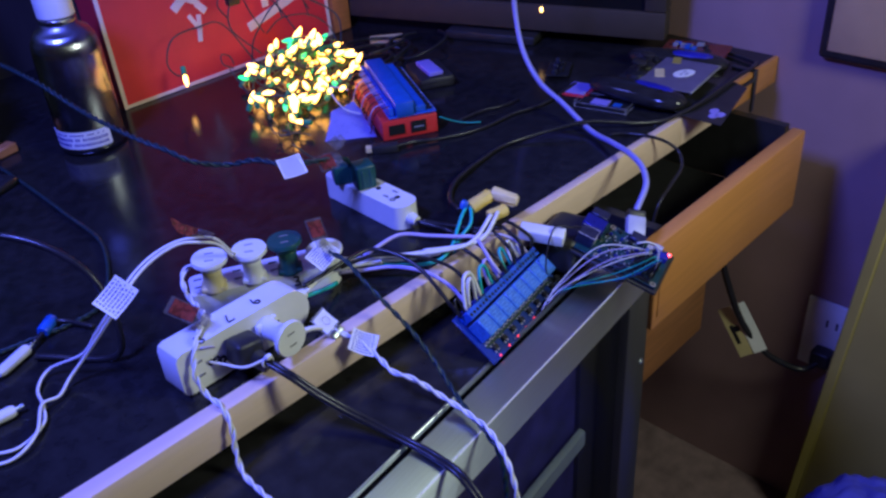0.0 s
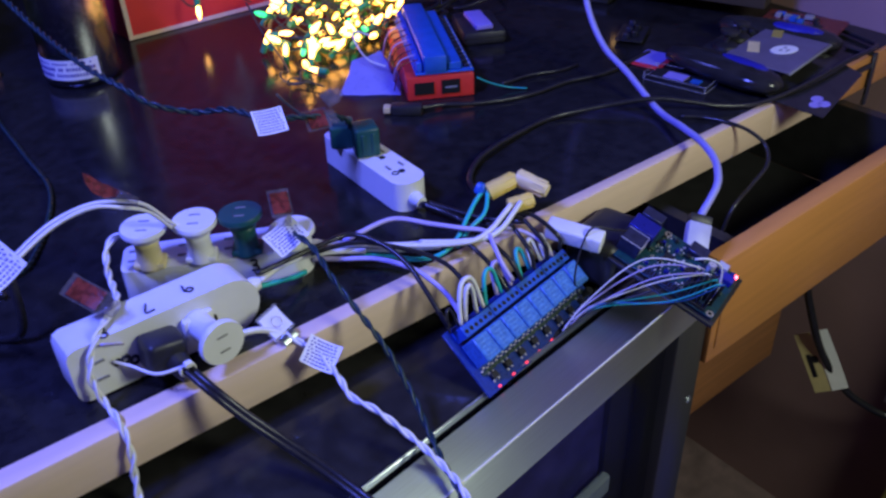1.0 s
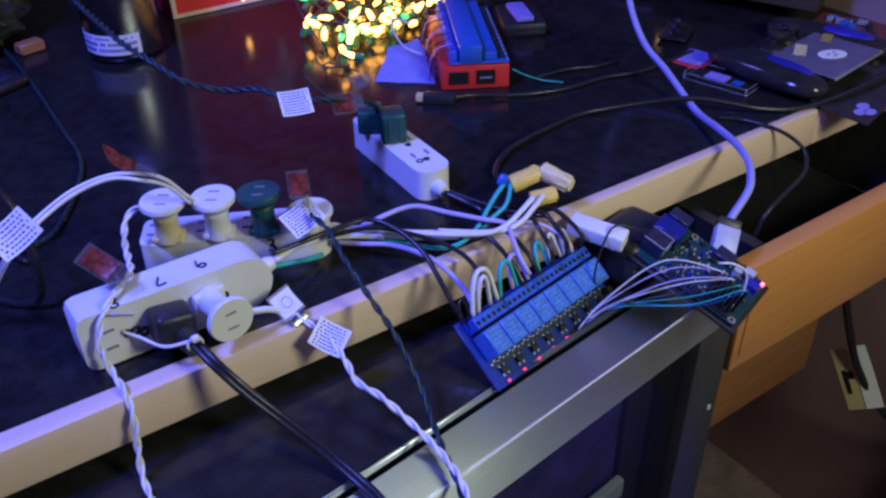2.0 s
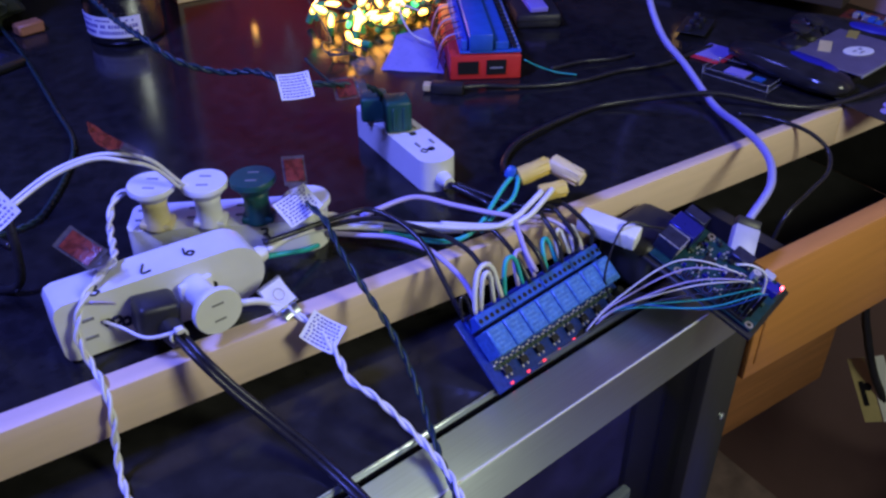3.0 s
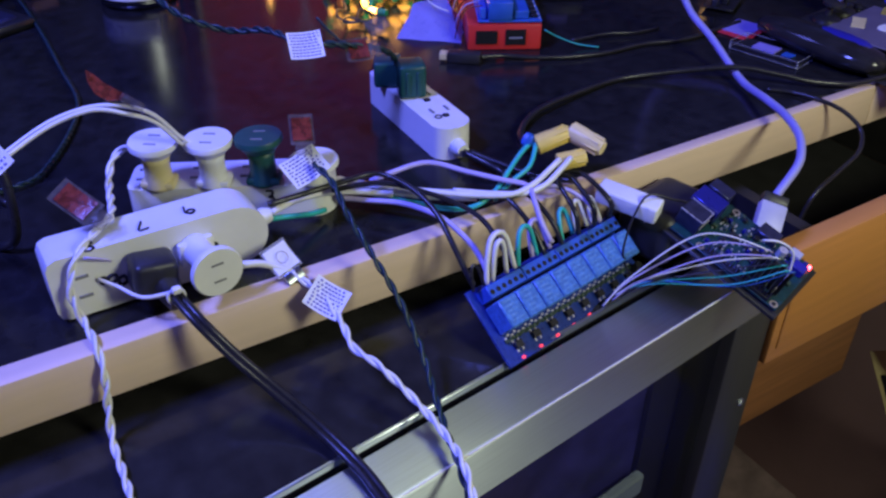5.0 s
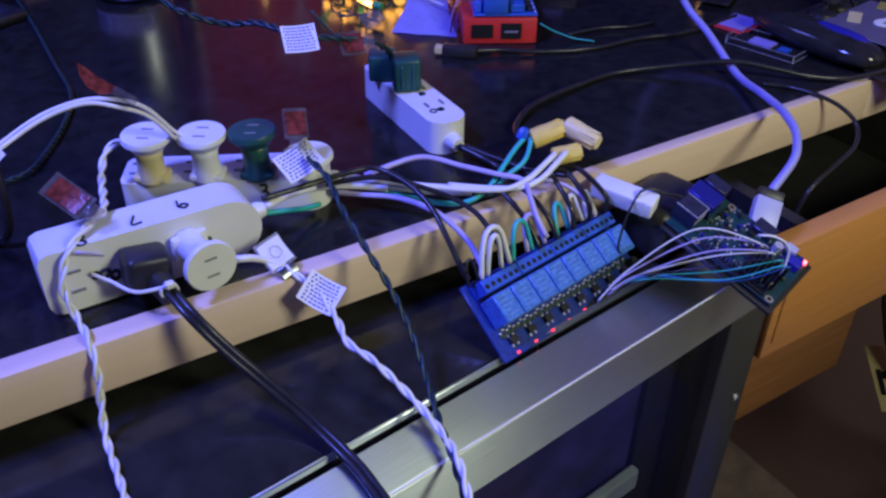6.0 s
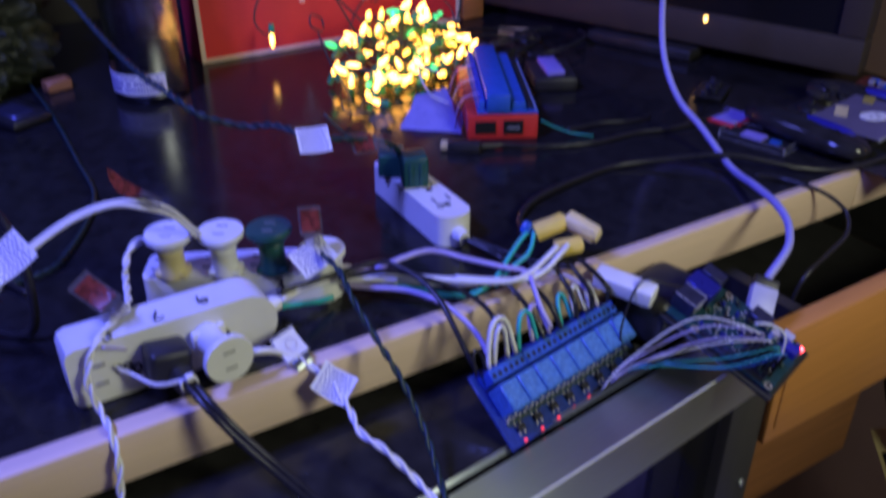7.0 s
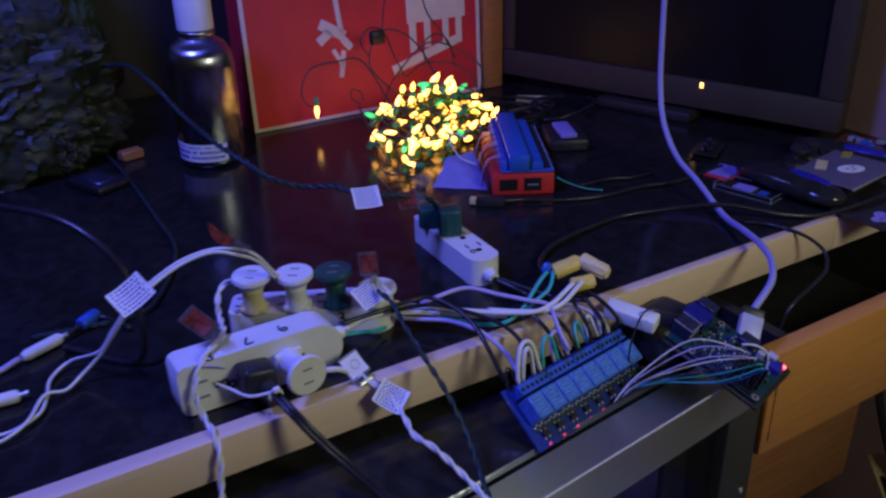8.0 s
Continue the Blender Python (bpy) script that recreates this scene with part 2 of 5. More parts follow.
def tube(points, r, sides=8, step=0.003, smooth_line=True, flat=1.0, bm=None):
    line = spline(points, step) if smooth_line else [Vector(p) for p in points]
    bm = bm or bmesh.new()
    rings = []
    for p, a, b in frames_along(line):
        rings.append([bm.verts.new(p + r * (math.cos(2 * math.pi * k / sides) * b * flat + math.sin(2 * math.pi * k / sides) * a)) for k in range(sides)])
    for u, v in zip(rings, rings[1:]):
        for k in range(sides):
            bm.faces.new((u[k], u[(k + 1) % sides], v[(k + 1) % sides], v[k]))
    bm.faces.new(list(reversed(rings[0])))
    bm.faces.new(rings[-1])
    return bm


def twisted(points, r, pitch=0.018, strands=2, phase=0.0):
    """The lines of strands that wind round one path."""
    line = spline(points, 0.002)
    out = [[] for _ in range(strands)]
    run = 0.0
    last = line[0]
    for p, a, b in frames_along(line):
        run += (p - last).length
        last = p
        for s in range(strands):
            w = phase + 2 * math.pi * (run / pitch + s / strands)
            out[s].append(p + r * 0.95 * (math.cos(w) * a + math.sin(w) * b))
    return out


def cord(name, points, r, material, label, category="cable", group="", sides=8, flat=1.0):
    ob = part(name, tube(points, r, sides, flat=flat), material, None, smooth=True)
    return tagged(ob, label, category, group)


def twisted_cord(name, points, r, material, label, pitch=0.018, strands=2, group=""):
    th = thing(name, label, "cable", group=group)
    for line in twisted(points, r, pitch, strands):
        part("strand", tube(line, r, 7, smooth_line=False), material, th, smooth=True)
    return th


def facing(origin, along, normal):
    """A pose whose z looks along normal and whose x runs near along."""
    z = Vector(normal).normalized()
    y = z.cross(Vector(along)).normalized()
    m = Matrix((y.cross(z), y, z)).transposed().to_4x4()
    m.translation = origin
    return m


def axes(origin, x, y):
    """A pose from an origin and two directions."""
    x = Vector(x).normalized()
    z = x.cross(Vector(y)).normalized()
    y = z.cross(x)
    m = Matrix((x, y, z)).transposed().to_4x4()
    m.translation = origin
    return m


# ---- the room ----
TOP = 0.75
tagged(part("floor", span((-2.2, -2.4, -0.05), (0.75, 1.0, 0)), CARPET), "dark carpet floor in a dim room", "floor", kind="structure")
tagged(part("wall_back", span((-2.2, 0.86, 0), (0.75, 1.0, 2.6)), DARK_WALL), "wall behind the desk, shade put into its colour", "wall", kind="structure")
tagged(part("wall_right", span((0.605, -2.4, 0), (0.75, 0.86, 2.6)), PAINT), "purple-lit painted wall beside the desk", "wall", kind="structure")
tagged(part("wall_left", span((-2.3, -2.4, 0), (-2.2, 1.0, 2.6)), PAINT), "plain painted side wall", "wall", kind="structure")
tagged(part("wall_front", span((-2.3, -2.5, 0), (0.75, -2.4, 2.6)), PAINT), "plain painted wall behind the viewer", "wall", kind="structure")
tagged(part("ceiling", span((-2.3, -2.5, 2.6), (0.75, 1.0, 2.7)), CEIL), "plain white ceiling", "ceiling", kind="structure")

# ---- desk and its drawers ----
desk = thing("desk", "desk with glossy black laminate top and maple edge band", "desk", (0, 0, 0))
bm = span((-1.4, 0.0124, 0.719), (0.604, 0.855, TOP), 0.0006, 1)
for v in bm.verts:
    if v.co.y < 0.1:
        v.co.y -= 0.010 * v.co.x
part("desktop", bm, LAMINATE, desk, "glossy black speckled laminate")
bm = span((-1.4, 0.0, 0.7140), (0.36, 0.0122, TOP + 0.0004), 0.0012, 2)
for v in bm.verts:
    if v.co.y > 0.006:
        v.co.y -= 0.010 * v.co.x
    if v.co.z < 0.72:
        v.co.z += 0.0085 * (0.36 - v.co.x) / 0.68 if v.co.x > -0.5 else 0.0108
part("edge_band", bm, MAPLE, desk, "pale maple edge strip")
part("edge_band", span((0.3602, 0.0, 0.7140), (0.478, 0.0072, TOP + 0.0004), 0.0012, 2), MAPLE, desk, "pale maple edge strip")
part("end_band", span((0.4782, 0.0, 0.7140), (0.604, 0.0062, TOP + 0.0004), 0.0012, 2), OAK, desk, "brown end of the edge strip")

cabinet = thing("drawer_cabinet", "honey oak cabinet with the top drawer pulled open", "cabinet", (0, 0, 0))
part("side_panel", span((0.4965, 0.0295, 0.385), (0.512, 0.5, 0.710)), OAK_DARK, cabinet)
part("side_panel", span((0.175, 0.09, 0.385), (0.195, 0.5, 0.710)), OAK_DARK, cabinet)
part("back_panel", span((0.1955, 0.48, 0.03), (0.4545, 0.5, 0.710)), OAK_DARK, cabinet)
dr = part("drawer", span((0.1685, -0.09, 0.597), (0.505, -0.072, 0.705), 0.003, 2), OAK, cabinet, "open oak drawer front")
part("groove", span((0.1765, -0.0908, 0.612), (0.1785, -0.0895, 0.696)), OAK_DARK, dr)
part("drawer_floor", span((0.20, -0.0715, 0.612), (0.4838, 0.40, 0.62)), BLACK, dr)
part("drawer_side", span((0.20, -0.0715, 0.6205), (0.212, 0.40, 0.70)), BLACK, dr)
# Right side made taller and black for the shade under the desktop.
part("drawer_side", span((0.484, -0.0715, 0.6205), (0.496, 0.40, 0.712)), BLACK, dr)
# Same honey oak as the drawer, darkened in colour for its shade.
part("lower_front", span((0.197, 0.012, 0.350), (0.500, 0.029, 0.588), 0.003, 2), OAK_DARK, cabinet, "closed oak front, shade put into its colour")
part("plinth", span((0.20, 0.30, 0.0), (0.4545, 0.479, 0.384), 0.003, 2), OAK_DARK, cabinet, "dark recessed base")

# ---- wine cooler under the desk ----
TURN_C = 6.6
cooler = thing("wine_cooler", "black wine cooler with steel framed glass door", "appliance", (0.1664, -0.0868, 0.0), (0, 0, TURN_C))
W = 0.535
part("body", span((-W, 0.042, 0.03), (-0.004, 0.44, 0.700), 0.004, 2), BLACK_GLOSS, cooler, "glossy black cabinet")
part("top_trim", span((-W, 0.0395, 0.696), (-0.004, 0.0418, 0.7008), 0.0006, 1), STEEL, cooler, "thin bright trim")
part("gasket", span((-W, 0.0345, 0.659), (-0.006, 0.0393, 0.690)), BLACK, cooler)
part("gasket", span((-0.082, 0.0345, 0.04), (-0.006, 0.0393, 0.6585)), BLACK, cooler)
door = part("door", span((-W, 0.0, 0.658), (0.0, 0.0335, 0.700), 0.0022, 5), STEEL, cooler, "brushed steel top rail of the door")
# Thin strip added for the bright highlight on the bevelled edge.
part("edge_highlight", tube([(-W + 0.002, 0.0008, 0.6993), (-0.002, 0.0008, 0.6993)], 0.0007, 8, 0.05), EDGE_GLINT, door, "thin pale strip painted as the edge highlight")
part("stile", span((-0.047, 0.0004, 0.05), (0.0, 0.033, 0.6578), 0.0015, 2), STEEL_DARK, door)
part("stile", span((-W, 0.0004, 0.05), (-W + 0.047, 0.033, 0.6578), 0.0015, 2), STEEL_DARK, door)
part("glass", span((-W + 0.0472, 0.010, 0.05), (-0.0472, 0.016, 0.6578)), GLASS_DARK, door)
part("screw", lathe([(0.0035, 0), (0.0035, 0.001), (0.002, 0.002)], 12, pose(-0.0122, 0.0003, 0.565, 90)), STEEL, door)
part("liner", span((-W + 0.05, 0.0395, 0.045), (-0.0825, 0.0415, 0.6575)), LINER, cooler, "dark inside behind the glass, blue light painted in")
part("shelf_front", span((-W + 0.05, 0.0250, 0.486), (-0.083, 0.0340, 0.508), 0.002, 1), SHELF, cooler, "pale shelf front behind the glass")
part("shelf_front", span((-W + 0.05, 0.0250, 0.300), (-0.083, 0.0340, 0.330), 0.002, 1), SHELF, cooler, "pale shelf front behind the glass")

# ---- power strips ----


def outlet_face(parent, m, dy=0.0055):
    """Two blade slots and a round earth hole, set in a face that looks along +z of m."""
    for sx in (-1, 1):
        part("slot", box((0.0016, 0.0070, 0.0012), (sx * 0.0060, dy * 0.4, 0.0002), m=m), SLOT_GREY, parent)
    part("earth_hole", box((0.0048, 0.0044, 0.0012), (0, -0.0078, 0.0002), 0.0010, 1, m=m), SLOT, parent)


def digit_strokes(parent, m, lines, r=0.0006):
    """A hand-drawn mark from short pen strokes."""
    bm = bmesh.new()
    for line in lines:
        tube([m @ Vector((1.35 * x, 1.35 * y, 0.0004)) for x, y in line], r, 5, 0.001, bm=bm)
    part("marking", bm, INK, parent, "black hand-drawn number")


SEVEN = [[(-0.002, 0.003), (0.002, 0.003), (-0.0005, -0.0035)]]
NINE = [[(0.002, 0.001), (0, 0.003), (-0.002, 0.001), (0, -0.0005), (0.002, 0.001), (0.0012, -0.004)]]
EIGHT = [[(0, 0), (0.002, 0.002), (0, 0.004), (-0.002, 0.002), (0, 0), (0.002, -0.002), (0, -0.004), (-0.002, -0.002), (0, 0)]]
THREE = [[(-0.002, 0.003), (0.001, 0.003), (0.0005, 0.0003), (-0.001, 0.0), (0.001, -0.0005), (0.0015, -0.003), (-0.002, -0.003)]]


def rounded_strip(length, depth, height, nose, taper=0.002):
    """A strip body with one half-round end, softened edges all round."""
    bm = bmesh.new()
    x0, x1 = -length / 2, length / 2
    pts = [(x0 + 0.006, -depth / 2), (x1 - nose, -depth / 2)]
    for k in range(1, 12):
        a = -math.pi / 2 + math.pi * k / 12
        pts.append((x1 - nose + nose * math.cos(a), depth / 2 * math.sin(a)))
    pts += [(x1 - nose, depth / 2), (x0 + 0.006, depth / 2), (x0 + 0.0018, depth / 2 - 0.0018), (x0, depth / 2 - 0.006), (x0, -depth / 2 + 0.006), (x0 + 0.0018, -depth / 2 + 0.0018)]
    low = [bm.verts.new((x, y, 0)) for x, y in pts]
    high = [bm.verts.new((x * (1 - taper), y * (1 - 2 * taper), height)) for x, y in pts]
    bm.faces.new(list(reversed(low)))
    bm.faces.new(high)
    n = len(pts)
    for k in range(n):
        bm.faces.new((low[k], low[(k + 1) % n], high[(k + 1) % n], high[k]))
    bmesh.ops.bevel(bm, geom=[e for e in bm.edges if e.calc_face_angle(0) > 0.5], offset=0.0048, segments=4, affect="EDGES", profile=0.5)
    return bm


# the strip beside the edge, lying on its side with its sockets towards the room
M1 = axes((-0.2272, 0.0600, TOP + 0.0194), (0.120, 0.0005, 0), (0, 0.04, 1))
strip1 = thing("power_strip", "white outlet strip on its side with numbered sockets", "power strip", group="outlet strips")
strip1.matrix_basis = M1
part("body", rounded_strip(0.121, 0.038, 0.0265, 0.019), WHITE, strip1)
F1 = pose(0, 0, 0.0266)
for dx in (-0.042, -0.010, 0.020):
    outlet_face(strip1, F1 @ pose(dx, -0.001, 0, 0, 0, 90))
T1 = pose(0.0032, 0.0191, 0.0135, -90, 0, 0)
digit_strokes(strip1, T1 @ pose(-0.040, -0.009, 0), EIGHT)
digit_strokes(strip1, T1 @ pose(-0.010, -0.004, 0, 0, 0, 180), SEVEN)
digit_strokes(strip1, T1 @ pose(0.017, -0.002, 0, 0, 0, 180), NINE)
digit_strokes(strip1, F1 @ pose(-0.0270, -0.003, 0, 0, 0, 60), EIGHT, 0.0011)
part("cord_collar", lathe([(0.0055, 0), (0.0055, 0.006), (0.004, 0.010)], 16, pose(0.0575, 0, 0.013, 0, 90)), WHITE, strip1)

# the strip behind it, flat on the desk, sockets upwards
d2 = Vector((0.102, -0.052, 0)).normalized()
M2 = axes((-0.163, 0.097, TOP + 0.0004), d2, (-d2.y, d2.x, 0))
strip2 = thing("power_strip", "white outlet strip holding three round adapters", "power strip", group="outlet strips")
strip2.matrix_basis = M2
part("body", rounded_strip(0.128, 0.034, 0.024, 0.017), WHITE, strip2)
for dx in (-0.045, -0.012, 0.019):
    outlet_face(strip2, pose(dx - 0.009, 0.002, 0.0241, 0, 0, 90))
digit_strokes(strip2, pose(0.0235, -0.0172, 0.0165, 90), THREE, 0.0008)
part("cord_collar", lathe([(0.0055, 0), (0.0055, 0.006), (0.004, 0.010)], 16, pose(0.061, 0, 0.013, 0, 90)), WHITE, strip2)

# the third strip, further back
d3 = Vector((-0.005, -0.118, 0)).normalized()
M3 = axes((-0.0055, 0.1345, TOP + 0.0004), d3, (-d3.y, d3.x, 0))
strip3 = thing("power_strip", "white outlet strip with a green cube plug", "power strip", group="outlet strips")
strip3.matrix_basis = M3
part("body", rounded_strip(0.117, 0.0295, 0.0245, 0.012), WHITE, strip3)
for dx in (-0.03, 0.002, 0.030):
    outlet_face(strip3, pose(dx, 0.002, 0.0246, 0, 0, 90))
digit_strokes(strip3, pose(0.038, -0.004, 0.0246, 0, 0, 90), [[(0.002, 0), (0, 0.002), (-0.002, 0), (0, -0.002), (0.002, 0)]], 0.0005)
part("cord_collar", lathe([(0.006, 0), (0.006, 0.004), (0.0045, 0.009)], 16, pose(0.0575, 0, 0.010, 0, 90)), WHITE, strip3)

# ---- round plug adapters: a flared disc on a stem ----


def adapter(name, label, m, face_mat, stem_mat, h=0.032, r=0.0147):
    th = tagged(new(name), label, "plug adapter", "round plug adapters")
    th.empty_display_size = 0.02
    th.matrix_basis = m
    part("stem", lathe([(0.0092, 0), (0.0095, 0.002), (0.0082, 0.006), (0.0080, h * 0.55), (0.0095, h * 0.72)], 20), stem_mat, th, smooth=True)
    part("foot", box((0.021, 0.015, 0.005), (0, 0, 0.0028), 0.002), stem_mat, th)
    disc = part("disc", lathe([(0.0094, h * 0.70), (r * 0.9, h - 0.0048), (r, h - 0.0035), (r, h - 0.0012), (r * 0.96, h)], 32), face_mat, th)
    for sy in (-1, 1):
        part("slot", box((0.0070, 0.0012, 0.0006), (0, sy * 0.0052, h + 0.0001)), SLOT_GREY, disc)
    return th


adapter("plug_adapter", "cream plug adapter with a pale lilac disc on the strip", pose(-0.2070, 0.107, 0.7746, 3, 2, -33), WHITE, WHITE_MARK)
adapter("plug_adapter", "white round plug adapter on the outlet strip", pose(-0.1775, 0.091, 0.7746, 2, 0, -33), WHITE, WHITE)
adapter("plug_adapter", "dark green round plug adapter on the outlet strip", pose(-0.150, 0.0775, 0.7746, 0, -2, -33), GREEN, GREEN)
adapter("plug_adapter", "low white round plug adapter at the strip end", pose(-0.1225, 0.0630, 0.7746, 0, -2, -33), WHITE, WHITE, 0.0150, 0.0158)
adapter("plug_adapter", "white round plug adapter facing the room", axes((-0.2105, 0.0336, 0.7720), (0.99, 0.10, 0.0), (0.02, 0.04, 1.0)), WHITE, WHITE, 0.031)

# black moulded plug in the near strip
bp = thing("black_plug", "black moulded mains plug in the outlet strip", "plug", (-0.2370, 0.0336, 0.7715), (90, 8, 0))
part("body", box((0.024, 0.021, 0.020), (0, 0, 0.0102), 0.004, 3), BLACK, bp)
part("neck", lathe([(0.0085, 0.0), (0.0065, 0.010), (0.0052, 0.016)], 14, pose(0.004, -0.004, 0.015, 25, 15)), BLACK, bp)

# green cube plug on the third strip
gc = thing("cube_plug", "dark green cube plug on the outlet strip", "plug", (-0.0085, 0.140, 0.7752), (0, 0, -20))
part("body", box((0.020, 0.020, 0.025), (0, 0, 0.0127), 0.0025, 3), GREEN, gc)
part("rib", box((0.003, 0.0012, 0.018), (-0.004, -0.0105, 0.012), 0.0005, 1), GREEN, gc)
part("rib", box((0.003, 0.0012, 0.018), (0.004, -0.0105, 0.012), 0.0005, 1), GREEN, gc)
gc2 = thing("cube_plug", "nearly black green cube plug on the strip", "plug", (-0.014, 0.166, 0.7752), (0, 0, -30))
part("body", box((0.020, 0.022, 0.020), (0, 0, 0.0102), 0.0025, 3), GREEN, gc2)

# ---- tags and labels on the cords ----


def sheet(w, h, bend=0.0, thick=0.0005, cells=6):
    """A thin bent sheet round its own middle."""
    bm = bmesh.new()
    rows = [[], []]
    for side in (0, 1):
        for i in range(cells + 1):
            u = i / cells - 0.5
            z = bend * (4 * u * u - 1) + side * thick
            rows[side].append([bm.verts.new((u * w, s * h / 2, z)) for s in (-1, 1)])
    for i in range(cells):
        a, b = rows[1][i], rows[1][i + 1]
        bm.faces.new((a[0], b[0], b[1], a[1]))
        a, b = rows[0][i], rows[0][i + 1]
        bm.faces.new((a[1], b[1], b[0], a[0]))
        for s in (0, 1):
            q = (rows[0][i][s], rows[0][i + 1][s], rows[1][i + 1][s], rows[1][i][s])
            bm.faces.new(q if s == 0 else tuple(reversed(q)))
    for i in (0, cells):
        q = (rows[0][i][0], rows[1][i][0], rows[1][i][1], rows[0][i][1])
        bm.faces.new(q if i == 0 else tuple(reversed(q)))
    return bm


def print_bars(parent, w, h, rows, z, seed, bend=0.0):
    """Rows of short dark bars in place of small print."""
    rng = random.Random(seed)
    for r in range(rows):
        y = h * (0.40 - 0.8 * r / max(1, rows - 1))
        bm = bmesh.new()
        x = -w * 0.44
        while x < w * 0.40:
            n = min(w * rng.uniform(0.05, 0.13), w * 0.44 - x)
            u = (x + n / 2) / w
            add_box(bm, (n, h * 0.46 / rows, 0.00015), (x + n / 2, y, z + bend * (4 * u * u - 1)))
            x += n + w * 0.022
        part("print", bm, PRINT, parent)


def paper_label(label, m, w=0.024, h=0.019, rows=6, bend=0.002, seed=1):
    th = tagged(new("cord_label"), label, "label", "paper cord labels")
    th.matrix_basis = m @ pose(0, 0, 0.0042)
    part("paper", sheet(w, h, bend), PAPER, th)
    print_bars(th, w, h, rows, 0.0006, seed, bend)
    return th


def clear_tag(label, m, red=True, w=0.015, h=0.013, group="plastic cord tags", dim=True, fill=0.86, ring=False):
    th = tagged(new("cord_tag"), label, "tag", group)
    th.matrix_basis = m
    part("sleeve", sheet(w * 1.15, h * 1.1, 0.001, 0.0008), CLEAR_DIM if dim else CLEAR, th)
    part("insert", sheet(w * fill, h * (fill + 0.03), 0.0008, 0.0014), TAG_RED if red else CLEAR_DIM if dim else PAPER, th)
    part("crimp", box((0.007, h * 0.75, 0.003), (w * 0.75, 0, 0), 0.001), STEEL if ring else CLEAR_DIM, th)
    if ring:
        part("ring_print", tube([(0.0035 * math.cos(a * math.pi / 8), 0.0035 * math.sin(a * math.pi / 8), 0.0026) for a in range(17)], 0.00018, 5, smooth_line=False), TAG_RED, th)
    return th


ROOM = (-0.12, -0.55, 0.70)
paper_label("white printed paper label folded round a twisted cord", facing((-0.1535, -0.0125, 0.7430), (0.62, -0.62, -0.50), ROOM), 0.022, 0.019, 8, 0.003, 2)
paper_label("white printed label on the dark green cord", facing((-0.1335, 0.053, 0.7905), (0.95, 0.15, 0.25), ROOM), 0.025, 0.019, 8, 0.003, 3)
paper_label("white printed paper label on the dark green cord", facing((-0.0885, 0.143, 0.8265), (0.95, -0.15, -0.10), ROOM), 0.023, 0.020, 8, 0.0015, 4)
paper_label("white printed paper label on a white cord pair", facing((-0.298, 0.078, 0.829), (0.75, -0.10, 0.60), (-0.18, -0.55, 0.55)), 0.026, 0.020, 7, 0.003, 5)

clear_tag("clear plastic tag with a red insert standing up", facing((-0.262, 0.054, 0.8080), (0.55, -0.60, -0.60), ROOM), True, 0.022, 0.0135)
clear_tag("clear plastic tag with a red insert above the strip", facing((-0.130, 0.0595, 0.8130), (-0.10, -0.1, -0.95), ROOM), True, 0.017, 0.013)
flame = tagged(new("cord_tag"), "narrow red flame-shaped tag on a white cord", "tag", "plastic cord tags")
flame.matrix_basis = facing((-0.2275, 0.088, 0.8475), (0.72, -0.45, -0.55), ROOM)
bm = bmesh.new()
leaf = [(-0.0135, 0.0030), (-0.0110, -0.0010), (-0.0060, -0.0040), (0.0010, -0.0042), (0.0080, -0.0020), (0.0080, 0.0020), (0.0010, 0.0036), (-0.0050, 0.0042), (-0.0100, 0.0044)]
faces_ = [[bm.verts.new((x, y, z + 60 * x * x)) for x, y in leaf] for z in (0.0, 0.0009)]
bm.faces.new(list(reversed(faces_[0])))
bm.faces.new(faces_[1])
for k in range(len(leaf)):
    j = (k + 1) % len(leaf)
    bm.faces.new((faces_[0][k], faces_[0][j], faces_[1][j], faces_[1][k]))
part("insert", bm, TAG_RED, flame, "glossy red pointed insert")
part("crimp", tube([(0.0075, 0.0, 0.004), (0.0200, -0.0010, 0.0030)], 0.0036, 10, 0.004, flat=0.7), CLEAR_DIM, flame, "smoky plastic sleeve round the cord", smooth=True)
clear_tag("clear plastic tag with a pale insert on a cord", facing((-0.1690, 0.012, 0.7625), (0.30, -0.75, -0.6), (0.10, -0.60, 0.68)), False, 0.0165, 0.0160, dim=False, fill=0.95, ring=True)
clear_tag("clear tag with a purple-red insert near the plug", facing((-0.0515, 0.138, 0.8195), (0.95, -0.1, -0.15), ROOM), True, 0.016, 0.016)
clear_tag("smoky clear plastic tag near the cube plug", facing((-0.037, 0.140, 0.832), (0.95, 0.1, 0.1), ROOM), False, 0.010, 0.012)

# ---- cords ----
adapter_out = (-0.192, 0.010, 0.768)
twisted_cord("twisted_cord", [(-0.166, 0.006, 0.7560), (-0.1545, -0.011, 0.7440), (-0.1525, -0.030, 0.7370), (-0.1545, -0.048, 0.7335), (-0.1485, -0.064, 0.731), (-0.138, -0.085, 0.717), (-0.133, -0.110, 0.7085), (-0.136, -0.134, 0.706), (-0.145, -0.160, 0.690), (-0.150, -0.172, 0.64), (-0.152, -0.168, 0.55)], 0.00125, WIRE_WHITE, "white twisted two-strand cord hanging over the edge", 0.027)
cord("lead_wire", [adapter_out, (-0.184, 0.010, 0.766), (-0.175, 0.010, 0.761), (-0.166, 0.006, 0.7560)], 0.0022, WIRE_WHITE, "short white lead from the round adapter")
